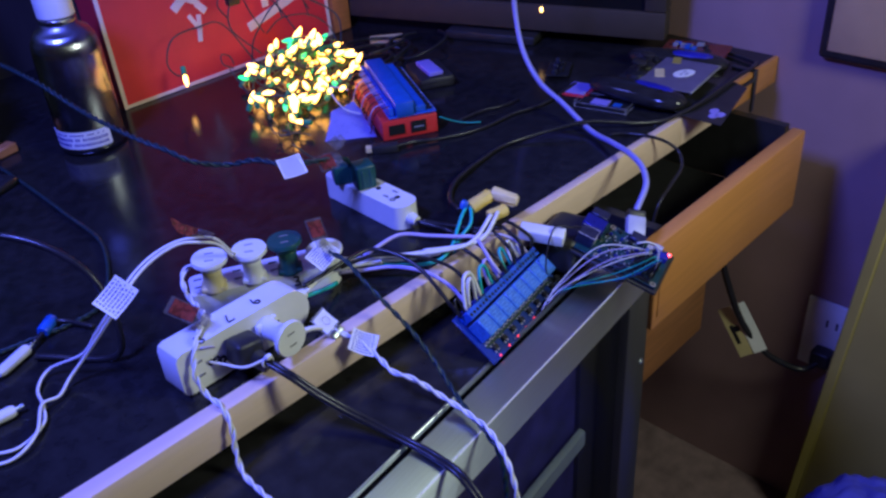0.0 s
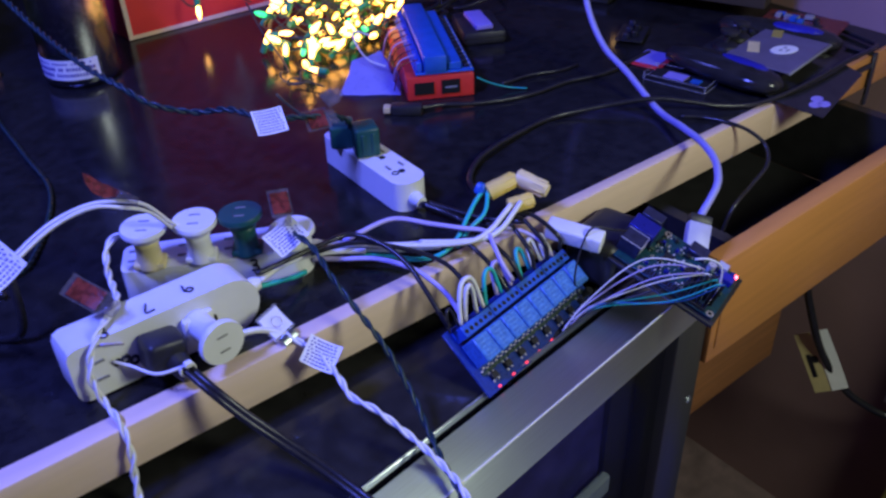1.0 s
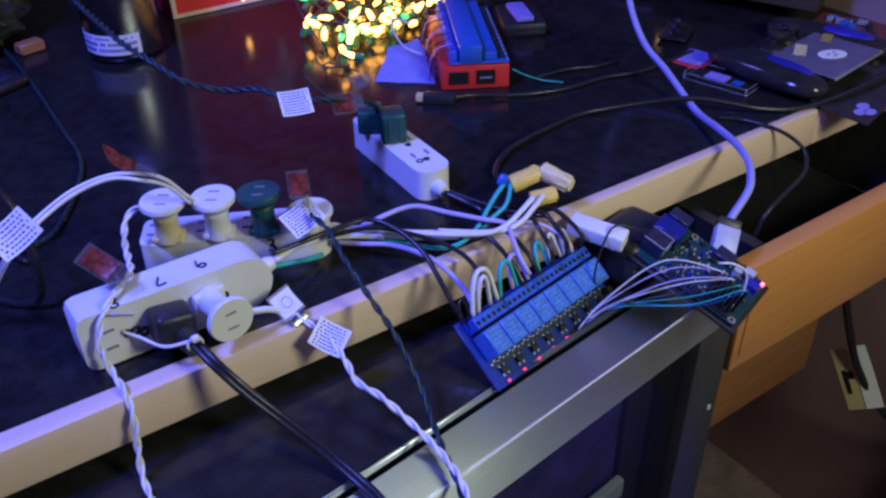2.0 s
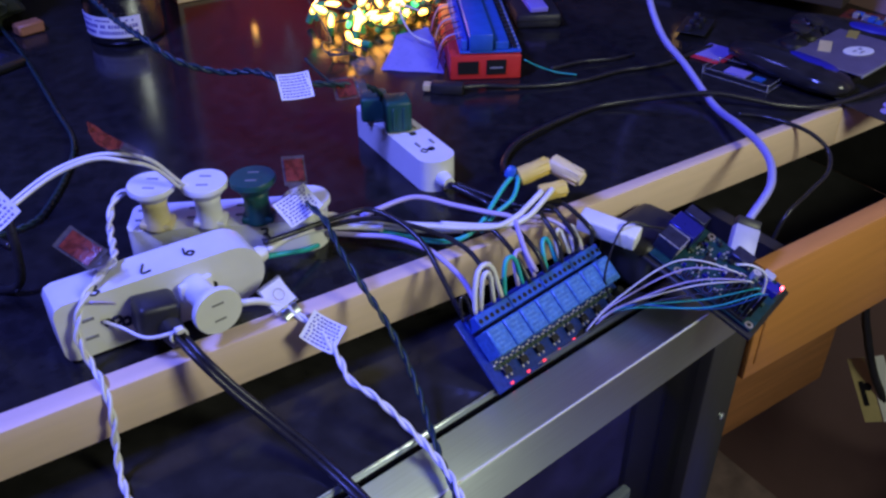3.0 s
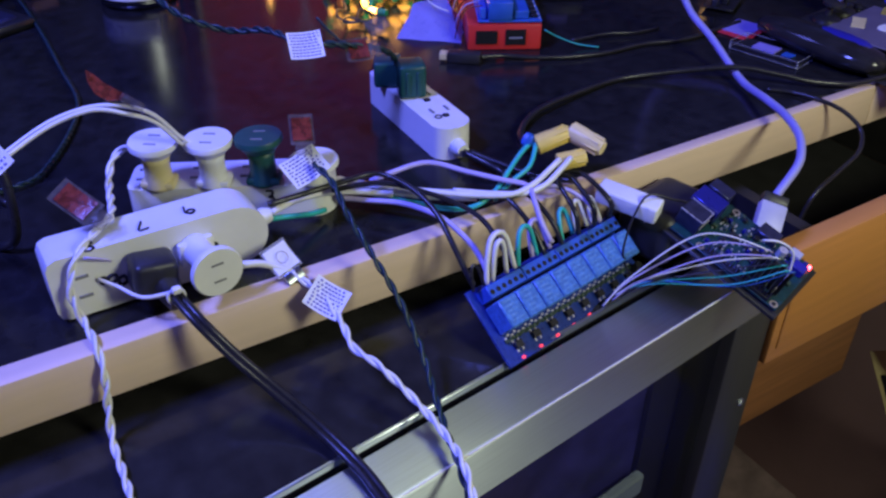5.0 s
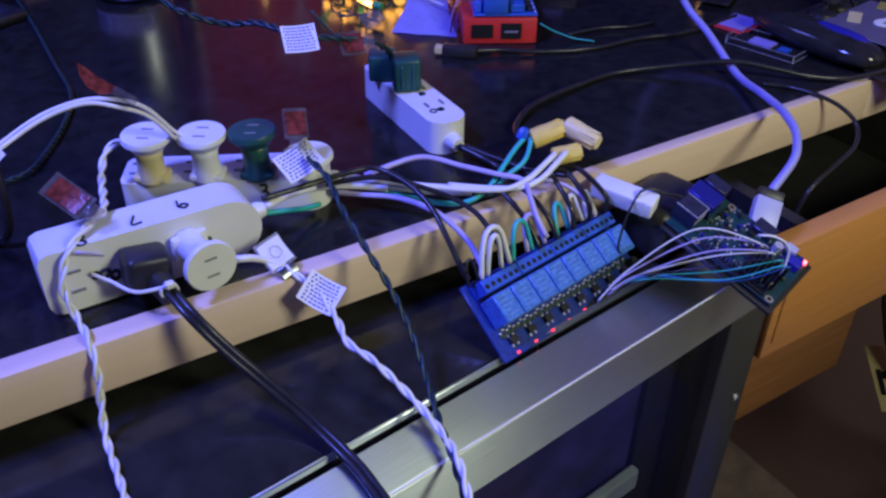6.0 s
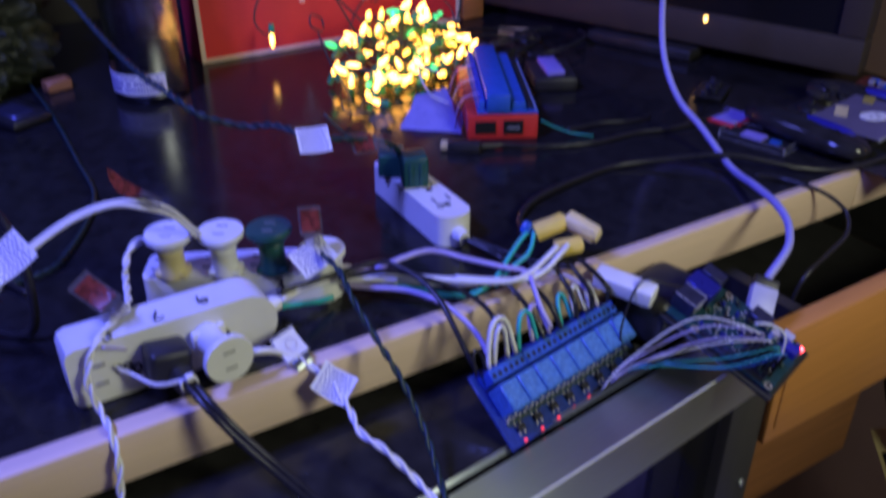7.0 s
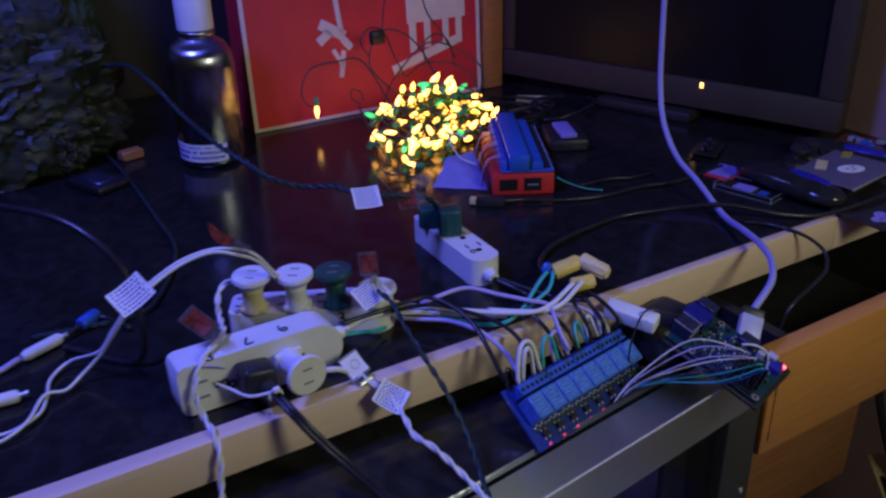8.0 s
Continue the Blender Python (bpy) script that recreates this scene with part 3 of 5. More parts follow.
twisted_cord("twisted_cord", [(-0.129, 0.048, 0.795), (-0.126, 0.030, 0.791), (-0.127, 0.008, 0.780), (-0.124, -0.016, 0.764), (-0.1195, -0.037, 0.745), (-0.119, -0.060, 0.725), (-0.124, -0.083, 0.7125), (-0.131, -0.108, 0.7065), (-0.137, -0.130, 0.704), (-0.142, -0.150, 0.68), (-0.143, -0.155, 0.55)], 0.00115, WIRE_GREEN, "dark green twisted cord hanging over the edge", 0.024)
twisted_cord("twisted_cord", [(-0.212, 0.108, 0.802), (-0.222, 0.114, 0.801), (-0.231, 0.110, 0.797), (-0.238, 0.094, 0.792), (-0.243, 0.070, 0.792), (-0.247, 0.055, 0.7935), (-0.260, 0.043, 0.7925), (-0.273, 0.031, 0.787), (-0.279, 0.026, 0.771), (-0.277, 0.0200, 0.7555), (-0.276, 0.004, 0.7525), (-0.277, -0.006, 0.738), (-0.280, -0.009, 0.720), (-0.283, -0.018, 0.7045), (-0.284, -0.040, 0.7025), (-0.286, -0.075, 0.7025), (-0.290, -0.120, 0.7025)], 0.00125, WIRE_WHITE, "white twisted cord draped over the strip and edge", 0.027)
for k, off in enumerate((-0.0023, 0.0023)):
    cord("cord_strand", [(-0.185, 0.0905, 0.8015 + off), (-0.193, 0.092, 0.808 + off), (-0.207, 0.085, 0.829 + off), (-0.222, 0.082, 0.8395 + off), (-0.238, 0.088 + off, 0.842), (-0.258, 0.092 + off, 0.8375), (-0.278, 0.090 + off, 0.830), (-0.298, 0.080 + off, 0.823), (-0.312, 0.098 + off, 0.795), (-0.322, 0.114 + off, 0.7725)] +
         ([(-0.341, 0.142, 0.7565), (-0.357, 0.130, 0.7535), (-0.363, 0.107, 0.7540), (-0.372, 0.088, 0.7540), (-0.395, 0.080, 0.753), (-0.42, 0.095, 0.753), (-0.46, 0.11, 0.753)] if k else
          [(-0.336, 0.117, 0.758), (-0.350, 0.108, 0.7545), (-0.364, 0.105, 0.7575), (-0.380, 0.080, 0.756), (-0.402, 0.072, 0.753), (-0.425, 0.085, 0.753), (-0.46, 0.10, 0.753)]),
         0.00125, WIRE_WHITE, "white lead of an arched cord pair", group="arched cord pair")
flat = thing("flat_cable", "flat black two-core mains cord over the edge", "cable")
for line in twisted([(-0.2325, 0.0135, 0.7650), (-0.231, 0.003, 0.7655), (-0.226, -0.016, 0.7595), (-0.216, -0.030, 0.744), (-0.203, -0.046, 0.727), (-0.190, -0.068, 0.7125), (-0.182, -0.092, 0.7055), (-0.179, -0.115, 0.7040), (-0.179, -0.145, 0.700), (-0.181, -0.170, 0.67), (-0.182, -0.178, 0.58)], 0.0019, 1e6, 2, math.pi / 2):
    part("core", tube(line, 0.0021, 9, smooth_line=False), RUBBER, flat, smooth=True)
tie = thing("zip_tie", "pale zip tie round the black plug cord", "zip tie")
part("strap", tube([(-0.264, 0.0325, 0.772), (-0.256, 0.0260, 0.768), (-0.247, 0.0110, 0.767), (-0.2315, 0.003, 0.7700)], 0.0011, 6), WIRE_WHITE, tie, smooth=True)
part("loop", tube([(-0.2315 + 0.0045 * math.cos(a * math.pi / 4), 0.0035, 0.7665 + 0.0045 * math.sin(a * math.pi / 4)) for a in range(9)], 0.001, 6), WIRE_WHITE, tie, smooth=True)
part("head", box((0.005, 0.004, 0.004), (-0.2312, 0.0015, 0.7718), 0.0008, 1), WIRE_WHITE, tie)
cord("hanging_wire", [(-0.255, 0.034, 0.7795), (-0.262, 0.030, 0.786), (-0.268, 0.0295, 0.789)], 0.0007, WIRE_LILAC, "thin pale wire across the strip")

# bundle between the strips, the wire nuts and the relays
cord("jacket_cord", [(-0.104, 0.068, 0.764), (-0.092, 0.059, 0.7625), (-0.078, 0.047, 0.7615), (-0.062, 0.034, 0.7605), (-0.046, 0.024, 0.7595), (-0.032, 0.016, 0.759)], 0.0037, WIRE_WHITE, "thick white jacketed cord of the strip", sides=12)
cord("jacket_cord", [(-0.159, 0.046, 0.772), (-0.140, 0.054, 0.770), (-0.118, 0.058, 0.7665), (-0.098, 0.052, 0.764), (-0.08, 0.040, 0.7625)], 0.0022, WIRE_WHITE, "white lead from the strip beside the edge", sides=10)
B = "wires of the relay bundle"
cord("white_wire", [(-0.100, 0.060, 0.7655), (-0.083, 0.047, 0.7655), (-0.062, 0.027, 0.766), (-0.040, 0.009, 0.7655), (-0.020, -0.005, 0.767), (-0.004, -0.006, 0.770), (0.008, -0.003, 0.773), (0.022, 0.001, 0.777)], 0.0019, WIRE_WHITE, "white insulated wire to the wire nuts", "wire", B)
cord("white_wire", [(-0.046, 0.022, 0.764), (-0.028, 0.004, 0.7655), (-0.010, -0.008, 0.7665), (0.004, -0.009, 0.769), (0.016, -0.006, 0.773), (0.030, -0.001, 0.777)], 0.0019, WIRE_WHITE, "white insulated wire to the wire nuts", "wire", B)
cord("white_wire", [(-0.090, 0.052, 0.769), (-0.079, 0.049, 0.7725), (-0.052, 0.045, 0.775), (-0.033, 0.026, 0.772), (-0.019, 0.008, 0.771), (-0.007, -0.004, 0.769), (-0.010, -0.016, 0.765), (-0.012, -0.027, 0.756), (-0.009, -0.035, 0.744)], 0.0018, WIRE_LILAC, "pale lilac wire down to the relay terminals", "wire", B)
cord("teal_wire", [(-0.100, 0.064, 0.763), (-0.085, 0.048, 0.7585), (-0.068, 0.033, 0.756), (-0.054, 0.016, 0.756), (-0.040, 0.007, 0.758), (-0.024, 0.008, 0.763), (-0.008, 0.016, 0.769), (0.008, 0.024, 0.775), (0.020, 0.028, 0.779)], 0.0017, WIRE_TEAL, "teal insulated wire to the wire nuts", "wire", B)
cord("teal_wire", [(-0.026, 0.004, 0.760), (-0.010, 0.010, 0.765), (0.006, 0.012, 0.771), (0.018, 0.022, 0.777), (0.022, 0.029, 0.778)], 0.0016, WIRE_TEAL, "teal insulated wire to the wire nuts", "wire", B)
cord("teal_wire", [(-0.160, 0.0455, 0.768), (-0.145, 0.047, 0.764), (-0.132, 0.051, 0.759), (-0.121, 0.055, 0.756)], 0.0018, WIRE_TEAL, "short teal wire leaving the strip", "wire", B)
cord("black_wire", [(-0.160, 0.048, 0.7765), (-0.140, 0.049, 0.776), (-0.123, 0.0495, 0.776), (-0.103, 0.047, 0.778), (-0.087, 0.043, 0.778), (-0.077, 0.022, 0.7755), (-0.073, 0.000, 0.769), (-0.0735, -0.020, 0.758), (-0.073, -0.036, 0.745), (-0.072, -0.042, 0.740)], 0.0018, RUBBER, "black wire looping to the relay terminals", "wire", B)
cord("black_wire", [(-0.118, 0.050, 0.772), (-0.100, 0.044, 0.774), (-0.085, 0.036, 0.774), (-0.068, 0.022, 0.770), (-0.052, 0.006, 0.764), (-0.044, -0.010, 0.758), (-0.042, -0.028, 0.748), (-0.040, -0.038, 0.742)], 0.0017, RUBBER, "black wire looping to the relay terminals", "wire", B)
cord("white_wire", [(-0.112, 0.060, 0.760), (-0.096, 0.044, 0.761), (-0.080, 0.026, 0.763), (-0.070, 0.002, 0.764), (-0.065, -0.014, 0.760), (-0.0615, -0.028, 0.753), (-0.061, -0.040, 0.744)], 0.0018, WIRE_LILAC, "pale wire looping to the relay terminals", "wire", B)
for k, (x, y) in enumerate(((-0.024, -0.001), (-0.010, -0.004), (0.016, -0.002), (0.027, -0.003), (0.036, -0.002))):
    e = (-0.016 + 0.016 * k, -0.038 + 0.0033 * k, 0.7395)
    cord("black_wire", [(x - 0.012, y + 0.010, 0.764), (x, y, 0.765), (0.6 * x + 0.4 * e[0], -0.014, 0.761), (0.25 * x + 0.75 * e[0], -0.027, 0.752), e], 0.0017, RUBBER, "black wire bent over the edge to a terminal", "wire", B)
cord("white_wire", [(0.004, 0.002, 0.762), (0.014, -0.006, 0.763), (0.024, -0.014, 0.759), (0.032, -0.022, 0.751), (0.036, -0.029, 0.741)], 0.0015, WIRE_LILAC, "pale wire bent over the edge to a terminal", "wire", B)


def hoop(a, b, lift, lean, r, material, label):
    """A short loop of wire between two terminals."""
    a, b = Vector(a), Vector(b)
    up = Vector((0, lean, lift))
    mid = (a + b) / 2
    cord("jumper_wire", [a, a * 0.8 + mid * 0.2 + up * 0.55, a * 0.45 + mid * 0.55 + up * 0.95, mid * 0.9 + b * 0.1 + up * 1.02, b * 0.6 + mid * 0.4 + up * 0.8, b], r, material, label, "wire", "terminal loops")


hoop((-0.0640, -0.0438, 0.739), (-0.0400, -0.0390, 0.739), 0.027, 0.006, 0.0017, WIRE_WHITE, "white wire loop between relay terminals")
hoop((-0.0590, -0.0428, 0.739), (-0.0470, -0.0402, 0.739), 0.024, 0.002, 0.0016, WIRE_WHITE, "white wire loop between relay terminals")
hoop((-0.0370, -0.0385, 0.739), (-0.0200, -0.0350, 0.739), 0.021, 0.006, 0.0016, WIRE_TEAL, "teal wire loop between relay terminals")
hoop((-0.0240, -0.0355, 0.739), (-0.0080, -0.0325, 0.738), 0.018, 0.010, 0.0016, WIRE_LILAC, "lilac wire loop between relay terminals")
hoop((0.0040, -0.0300, 0.738), (0.0150, -0.0275, 0.738), 0.016, 0.009, 0.0016, WIRE_TEAL, "teal wire loop between relay terminals")
hoop((0.0180, -0.0270, 0.738), (0.0290, -0.0245, 0.738), 0.016, 0.009, 0.0016, WIRE_WHITE, "white wire loop between relay terminals")
hoop((0.0330, -0.0240, 0.737), (0.0420, -0.0220, 0.737), 0.014, 0.009, 0.0016, WIRE_WHITE, "white wire loop between relay terminals")
hoop((-0.0740, -0.0450, 0.738), (-0.0660, -0.0440, 0.739), 0.013, 0.006, 0.0010, RUBBER, "thin black wire loop at the first terminal")


def wire_nut(label, a, b, material, r=0.0068):
    a, b = Vector(a), Vector(b)
    L = (b - a).length
    th = tagged(new("wire_nut"), label, "wire nut", "wire nuts")
    th.matrix_basis = Matrix.Translation(a) @ (b - a).to_track_quat("Z", "Y").to_matrix().to_4x4()
    part("shell", lathe([(r * 0.80, 0), (r, 0.001), (r, L * 0.35), (r * 0.80, L * 0.9), (r * 0.68, L)], 20), material, th, smooth=False)
    for k in range(8):
        part("ridge", box((0.0010, 0.0013, L * 0.62), (r * 0.88, 0, L * 0.62), 0.0004, 1, m=pose(0, 0, 0, 0, 0, 45 * k)), material, th)
    return th


wire_nut("yellow wire nut on twisted wires", (0.0215, 0.026, 0.776), (0.0430, 0.018, 0.784), NUT)
wire_nut("pale yellow wire nut on twisted wires", (0.0445, 0.019, 0.784), (0.0530, -0.005, 0.779), NUT_PALE)
wire_nut("short yellow wire nut on twisted wires", (0.026, 0.008, 0.770), (0.0430, -0.001, 0.7745), NUT, 0.0062)
nut_tail = thing("blue_tape", "small scrap of blue tape on wire ends", "tape", (0.018, 0.030, 0.779), (20, 30, 40))
part("wrap", box((0.010, 0.008, 0.010), (0, 0, 0), 0.003, 2), BLUE_BAR, nut_tail)

# ---- relay board ----
XR, YR = Vector((0.125, 0.026, -0.006)), Vector((-0.009, 0.038, 0.0305))
MR = axes(Vector((-0.0690, -0.0785, 0.7005)), XR, YR)
relay = tagged(new("relay_board"), "blue eight-channel relay board with wired terminals", "circuit board")
relay.matrix_basis = MR
LR, DR = 0.1375, 0.052
part("board", box((LR, DR, 0.0016), (LR / 2, DR / 2, 0), 0.0004, 1), PCB, relay)
x0, pitch = 0.0055, 0.0158
for k in range(8):
    c = x0 + pitch * (k + 0.5)
    rl = part("relay", box((0.0148, 0.0185, 0.0150), (c, 0.0285, 0.0085), 0.0008, 1), RELAY, relay)
    for r in range(5):
        part("print", box(((0.0100, 0.0070, 0.0088, 0.0052, 0.0095)[r], 0.0008 + 0.0004 * (r % 2), 0.0002), (c - (0.0, 0.0012, 0.0004, 0.0018, 0.0002)[r], 0.0352 - 0.0030 * r, 0.0161)), RELAY_MARK, rl)
    chip = part("chip", box((0.0062, 0.0046, 0.0030), (c, 0.0098, 0.0023), 0.0003, 1), CHIP, relay)
    bm = bmesh.new()
    for s in (-1, 1):
        for q in (-1, 1):
            add_box(bm, (0.0012, 0.0018, 0.0010), (c + s * 0.0022, 0.0098 + q * 0.0032, 0.0013))
    part("pins", bm, SOLDER, chip)
    part("lamp", box((0.0022, 0.0016, 0.0014), (c - 0.001, 0.0018, 0.0015), 0.0003, 1), RED_DIM, relay, "small red lamp")
    bm = bmesh.new()
    for s in range(5):
        add_box(bm, (0.0018, 0.0012, 0.0009), (c - 0.0058 + 0.0029 * s, 0.0165 + 0.0013 * (s % 2), 0.0012))
    tagged(part("resistor_strip", bm, SOLDER, relay), kind="stuff")
    bm = bmesh.new()
    for s in range(9):
        add_box(bm, (0.0011, 0.0022, 0.0014 + 0.0006 * (s % 3)), (c - 0.0068 + 0.0017 * s, 0.0150 - 0.0006 * (s % 2), 0.0016))
    tagged(part("diode_strip", bm, OLIVE_PART, relay), kind="stuff")
for k in range(4):
    c = x0 + pitch * 2 * (k + 0.5)
    tb = part("terminal_block", box((0.0308, 0.0085, 0.0125), (c, 0.0445, 0.0072), 0.0005, 1), TERMINAL, relay)
    for s in range(6):
        part("screw_hole", lathe([(0.0016, 0), (0.0016, 0.0004)], 10, pose(c - 0.0128 + 0.00508 * s, 0.0440, 0.0134)), SLOT, tb)
        part("wire_mouth", box((0.0032, 0.0006, 0.0040), (c - 0.0128 + 0.00508 * s, 0.0488, 0.0045)), SLOT, tb)
part("header", box((0.026, 0.0025, 0.007), (0.100, 0.0022, 0.0042), 0.0003, 1), CHIP, relay)
part("capacitor", lathe([(0.0030, 0), (0.0030, 0.007), (0.0026, 0.0075)], 14, pose(0.132, 0.012, 0.0008)), CHIP, relay)

# ---- single-board computer with its plugs ----
MP = axes(Vector((0.1005, -0.1250, 0.7100)), (0.0505, 0.0135, 0.004), (-0.020, 0.072, 0.026))
pi = tagged(new("single_board_computer"), "small green single-board computer with jumper wires", "circuit board")
pi.matrix_basis = MP
part("board", box((0.0545, 0.084, 0.0016), (0.02425, 0.0385, 0), 0.0004, 1), PCB_GREEN, pi)
for px, py in ((0.0, 0.0), (0.048, 0.0), (0.0, 0.058), (0.048, 0.058)):
    part("mount_ring", lathe([(0.0029, 0.0006), (0.0029, 0.0011)], 16, pose(px, py, 0.0002)), GOLD, pi)
    part("mount_hole", lathe([(0.0014, 0.0010), (0.0014, 0.0013)], 12, pose(px, py, 0.0002)), SLOT, pi)
part("pin_header", box((0.005, 0.050, 0.0025), (0.0000, 0.029, 0.0022), 0.0003, 1), CHIP, pi)
bm = bmesh.new()
for i in range(20):
    for j in (-1, 1):
        add_box(bm, (0.0007, 0.0007, 0.0065), (j * 0.00127, 0.005 + 0.00254 * i, 0.0055))
part("pins", bm, DARK_METAL, pi)
part("base_tray", box((0.0600, 0.0900, 0.0035), (0.0240, 0.0385, -0.0042), 0.0008, 1), BLACK, pi, "thin black base under the board")
part("processor", box((0.013, 0.013, 0.0016), (0.023, 0.026, 0.0016), 0.0003, 1), CHIP, pi)
part("chip", box((0.008, 0.008, 0.0014), (0.026, 0.047, 0.0015), 0.0003, 1), CHIP, pi)
part("network_jack", box((0.016, 0.021, 0.0120), (0.0300, 0.074, 0.0068), 0.0006, 1), JACK, pi, "blue-lit metal network socket")
usb_a = part("usb_socket", box((0.0145, 0.017, 0.0125), (0.0115, 0.074, 0.0071), 0.0006, 1), DARK_METAL, pi)
for sx in (-1, 1):
    part("rim", box((0.0006, 0.0170, 0.0006), (0.0115 + sx * 0.0071, 0.074, 0.0134)), SOLDER, usb_a, "bright folded metal edge")
part("rim", box((0.0136, 0.0006, 0.0006), (0.0115, 0.0653, 0.0134)), SOLDER, usb_a, "bright folded metal edge")
part("rim", box((0.0136, 0.0006, 0.0006), (0.0115, 0.0653, 0.0072)), SOLDER, usb_a, "bright folded metal edge")
part("mouth", box((0.012, 0.0008, 0.005), (0.0115, 0.0828, 0.0105)), SLOT, usb_a)
part("mouth", box((0.012, 0.0008, 0.005), (0.0115, 0.0828, 0.0046)), SLOT, usb_a)
part("usb_socket", box((0.0110, 0.017, 0.0120), (0.0455, 0.074, 0.0068), 0.0006, 1), DARK_METAL, pi)
part("video_socket", box((0.012, 0.015, 0.0060), (0.0465, 0.032, 0.0036), 0.0006, 1), DARK_METAL, pi)
part("power_socket", box((0.0065, 0.0085, 0.0042), (0.0485, 0.011, 0.0028), 0.0005, 1), PLUG_GREY, pi, "pale power socket")
# Block takes the blue light on its face as its colour.
part("blue_block", box((0.0080, 0.0095, 0.0060), (0.0375, 0.0035, 0.0038), 0.0006, 1), BLUE_SHINE, pi, "component block coloured as blue-lit")
part("capacitor", lathe([(0.0032, 0), (0.0032, 0.006)], 14, pose(0.040, 0.018, 0.001)), SOLDER, pi)
part("capacitor", box((0.004, 0.003, 0.003), (0.034, 0.012, 0.002), 0.0003, 1), CHIP, pi)
rng = random.Random(5)
bm = bmesh.new()
for k in range(110):
    add_box(bm, (rng.uniform(0.001, 0.0022), rng.uniform(0.0008, 0.0016), 0.0009), (rng.uniform(0.006, 0.046), rng.uniform(0.002, 0.062), 0.0012))
part("small_components", bm, SOLDER, pi)
for mt_, n_ in ((JACK, 26), (CHIP, 18), (OLIVE_PART, 16)):
    bm = bmesh.new()
    for k in range(n_):
        add_box(bm, (rng.uniform(0.0015, 0.004), rng.uniform(0.0015, 0.004), 0.0030), (rng.uniform(0.006, 0.048), rng.uniform(0.002, 0.062), 0.0020), 0.0002, 1)
    tagged(part("component_scatter", bm, mt_, pi), kind="stuff")
part("power_lamp", box((0.0030, 0.0022, 0.0022), (0.0470, -0.0010, 0.0020), 0.0006, 2), RED_LED, pi, "lit red power lamp")

ball = thing("power_brick", "black rounded power adapter behind the boards", "adapter", (0.098, -0.028, 0.7005), (0, 0, 12))
part("body", box((0.060, 0.045, 0.040), (0, 0, 0.020), 0.010, 4), BLACK, ball, smooth=True)
clip = thing("usb_dongle", "white oblong plug standing on the relay board", "plug", (0.0, 0, 0))
clip.matrix_basis = axes((0.0600, -0.0285, 0.7490), (0.020, -0.039, -0.004), (0.7, 0.3, 0.1))
part("body", box((0.043, 0.0145, 0.0125), (0, 0, 0), 0.0018, 3), WHITE, clip)
part("seam", box((0.0004, 0.0147, 0.0127), (0.0150, 0, 0)), PAPER, clip)

plug = tagged(new("cable_plug"), "pale square plug with a dark collar", "plug")
plug.matrix_basis = facing((0.1530, -0.0716, 0.7275), (0.70, -0.62, -0.22), (-0.30, -0.60, 0.75)) @ pose(0, 0, 0, 0, 0, -4) @ Matrix.Scale(0.82, 4)
part("body", box((0.0225, 0.0265, 0.0110), (0, 0, 0), 0.0015, 2), PLUG_GREY, plug)
part("collar", box((0.0215, 0.0085, 0.0104), (0, 0.0172, 0), 0.0012, 2), BLACK, plug)
part("shell", box((0.0150, 0.0110, 0.0060), (0, -0.0184, 0), 0.0006, 1), STEEL, plug)

JUMP = [(WIRE_WHITE, 0.022, 0.010), (WIRE_LILAC, 0.016, 0.007), (WIRE_LILAC, 0.010, 0.004), (WIRE_WHITE, 0.007, 0.002), (RUBBER, 0.003, 0.001), (WIRE_TEAL, -0.002, 0.0), (WIRE_TEAL, -0.005, -0.002), (BLUE_BAR, -0.006, -0.004)]
for k, (mt, lift, s) in enumerate(JUMP):
    a = MR @ Vector((0.0830 + 0.0050 * k, 0.0022 + 0.0015 * (k % 2), 0.008))
    foot = Vector((0.0012 + 0.0026 * (k % 2), 0.0245 - 0.0030 * k, 0.0))
    part("jumper_housing", box((0.0024, 0.0025, 0.0230), (foot.x, foot.y, 0.0160), 0.0003, 1), CHIP, pi)
    b = MP @ (foot + Vector((0, 0, 0.0265)))
    top_ = MP @ (foot + Vector((-0.003, 0.001, 0.0305 + 0.15 * lift)))
    m1, m2 = a.lerp(top_, 0.20) + Vector((0, 0.001 + s * 0.3, 0.003 + lift * 0.42)), a.lerp(top_, 0.66) + Vector((0, s, lift * 0.9))
    cord("jumper_wire", [a, m1, m2, top_, b], 0.00052, mt, "thin jumper wire between the two boards", "wire", "board jumper wires", sides=6)
a = MR @ Vector((0.118, 0.004, 0.008))
cord("jumper_wire", [a, a + Vector((-0.004, 0.010, 0.022)), (0.062, -0.040, 0.757), (0.080, -0.048, 0.754), (0.095, -0.052, 0.748)], 0.0008, RUBBER, "thin black jumper wire", "wire", "board jumper wires", sides=6)
a = MP @ Vector((0.046, 0.022, 0.006))
cord("jumper_wire", [MP @ Vector((0.010, 0.030, 0.028)), MP @ Vector((0.016, 0.022, 0.030)), MP @ Vector((0.021, 0.012, 0.026)), MP @ Vector((0.020, 0.006, 0.012)), MP @ Vector((0.018, 0.004, 0.002))], 0.0008, WIRE_WHITE, "thin white jumper wire", "wire", "board jumper wires", sides=6)

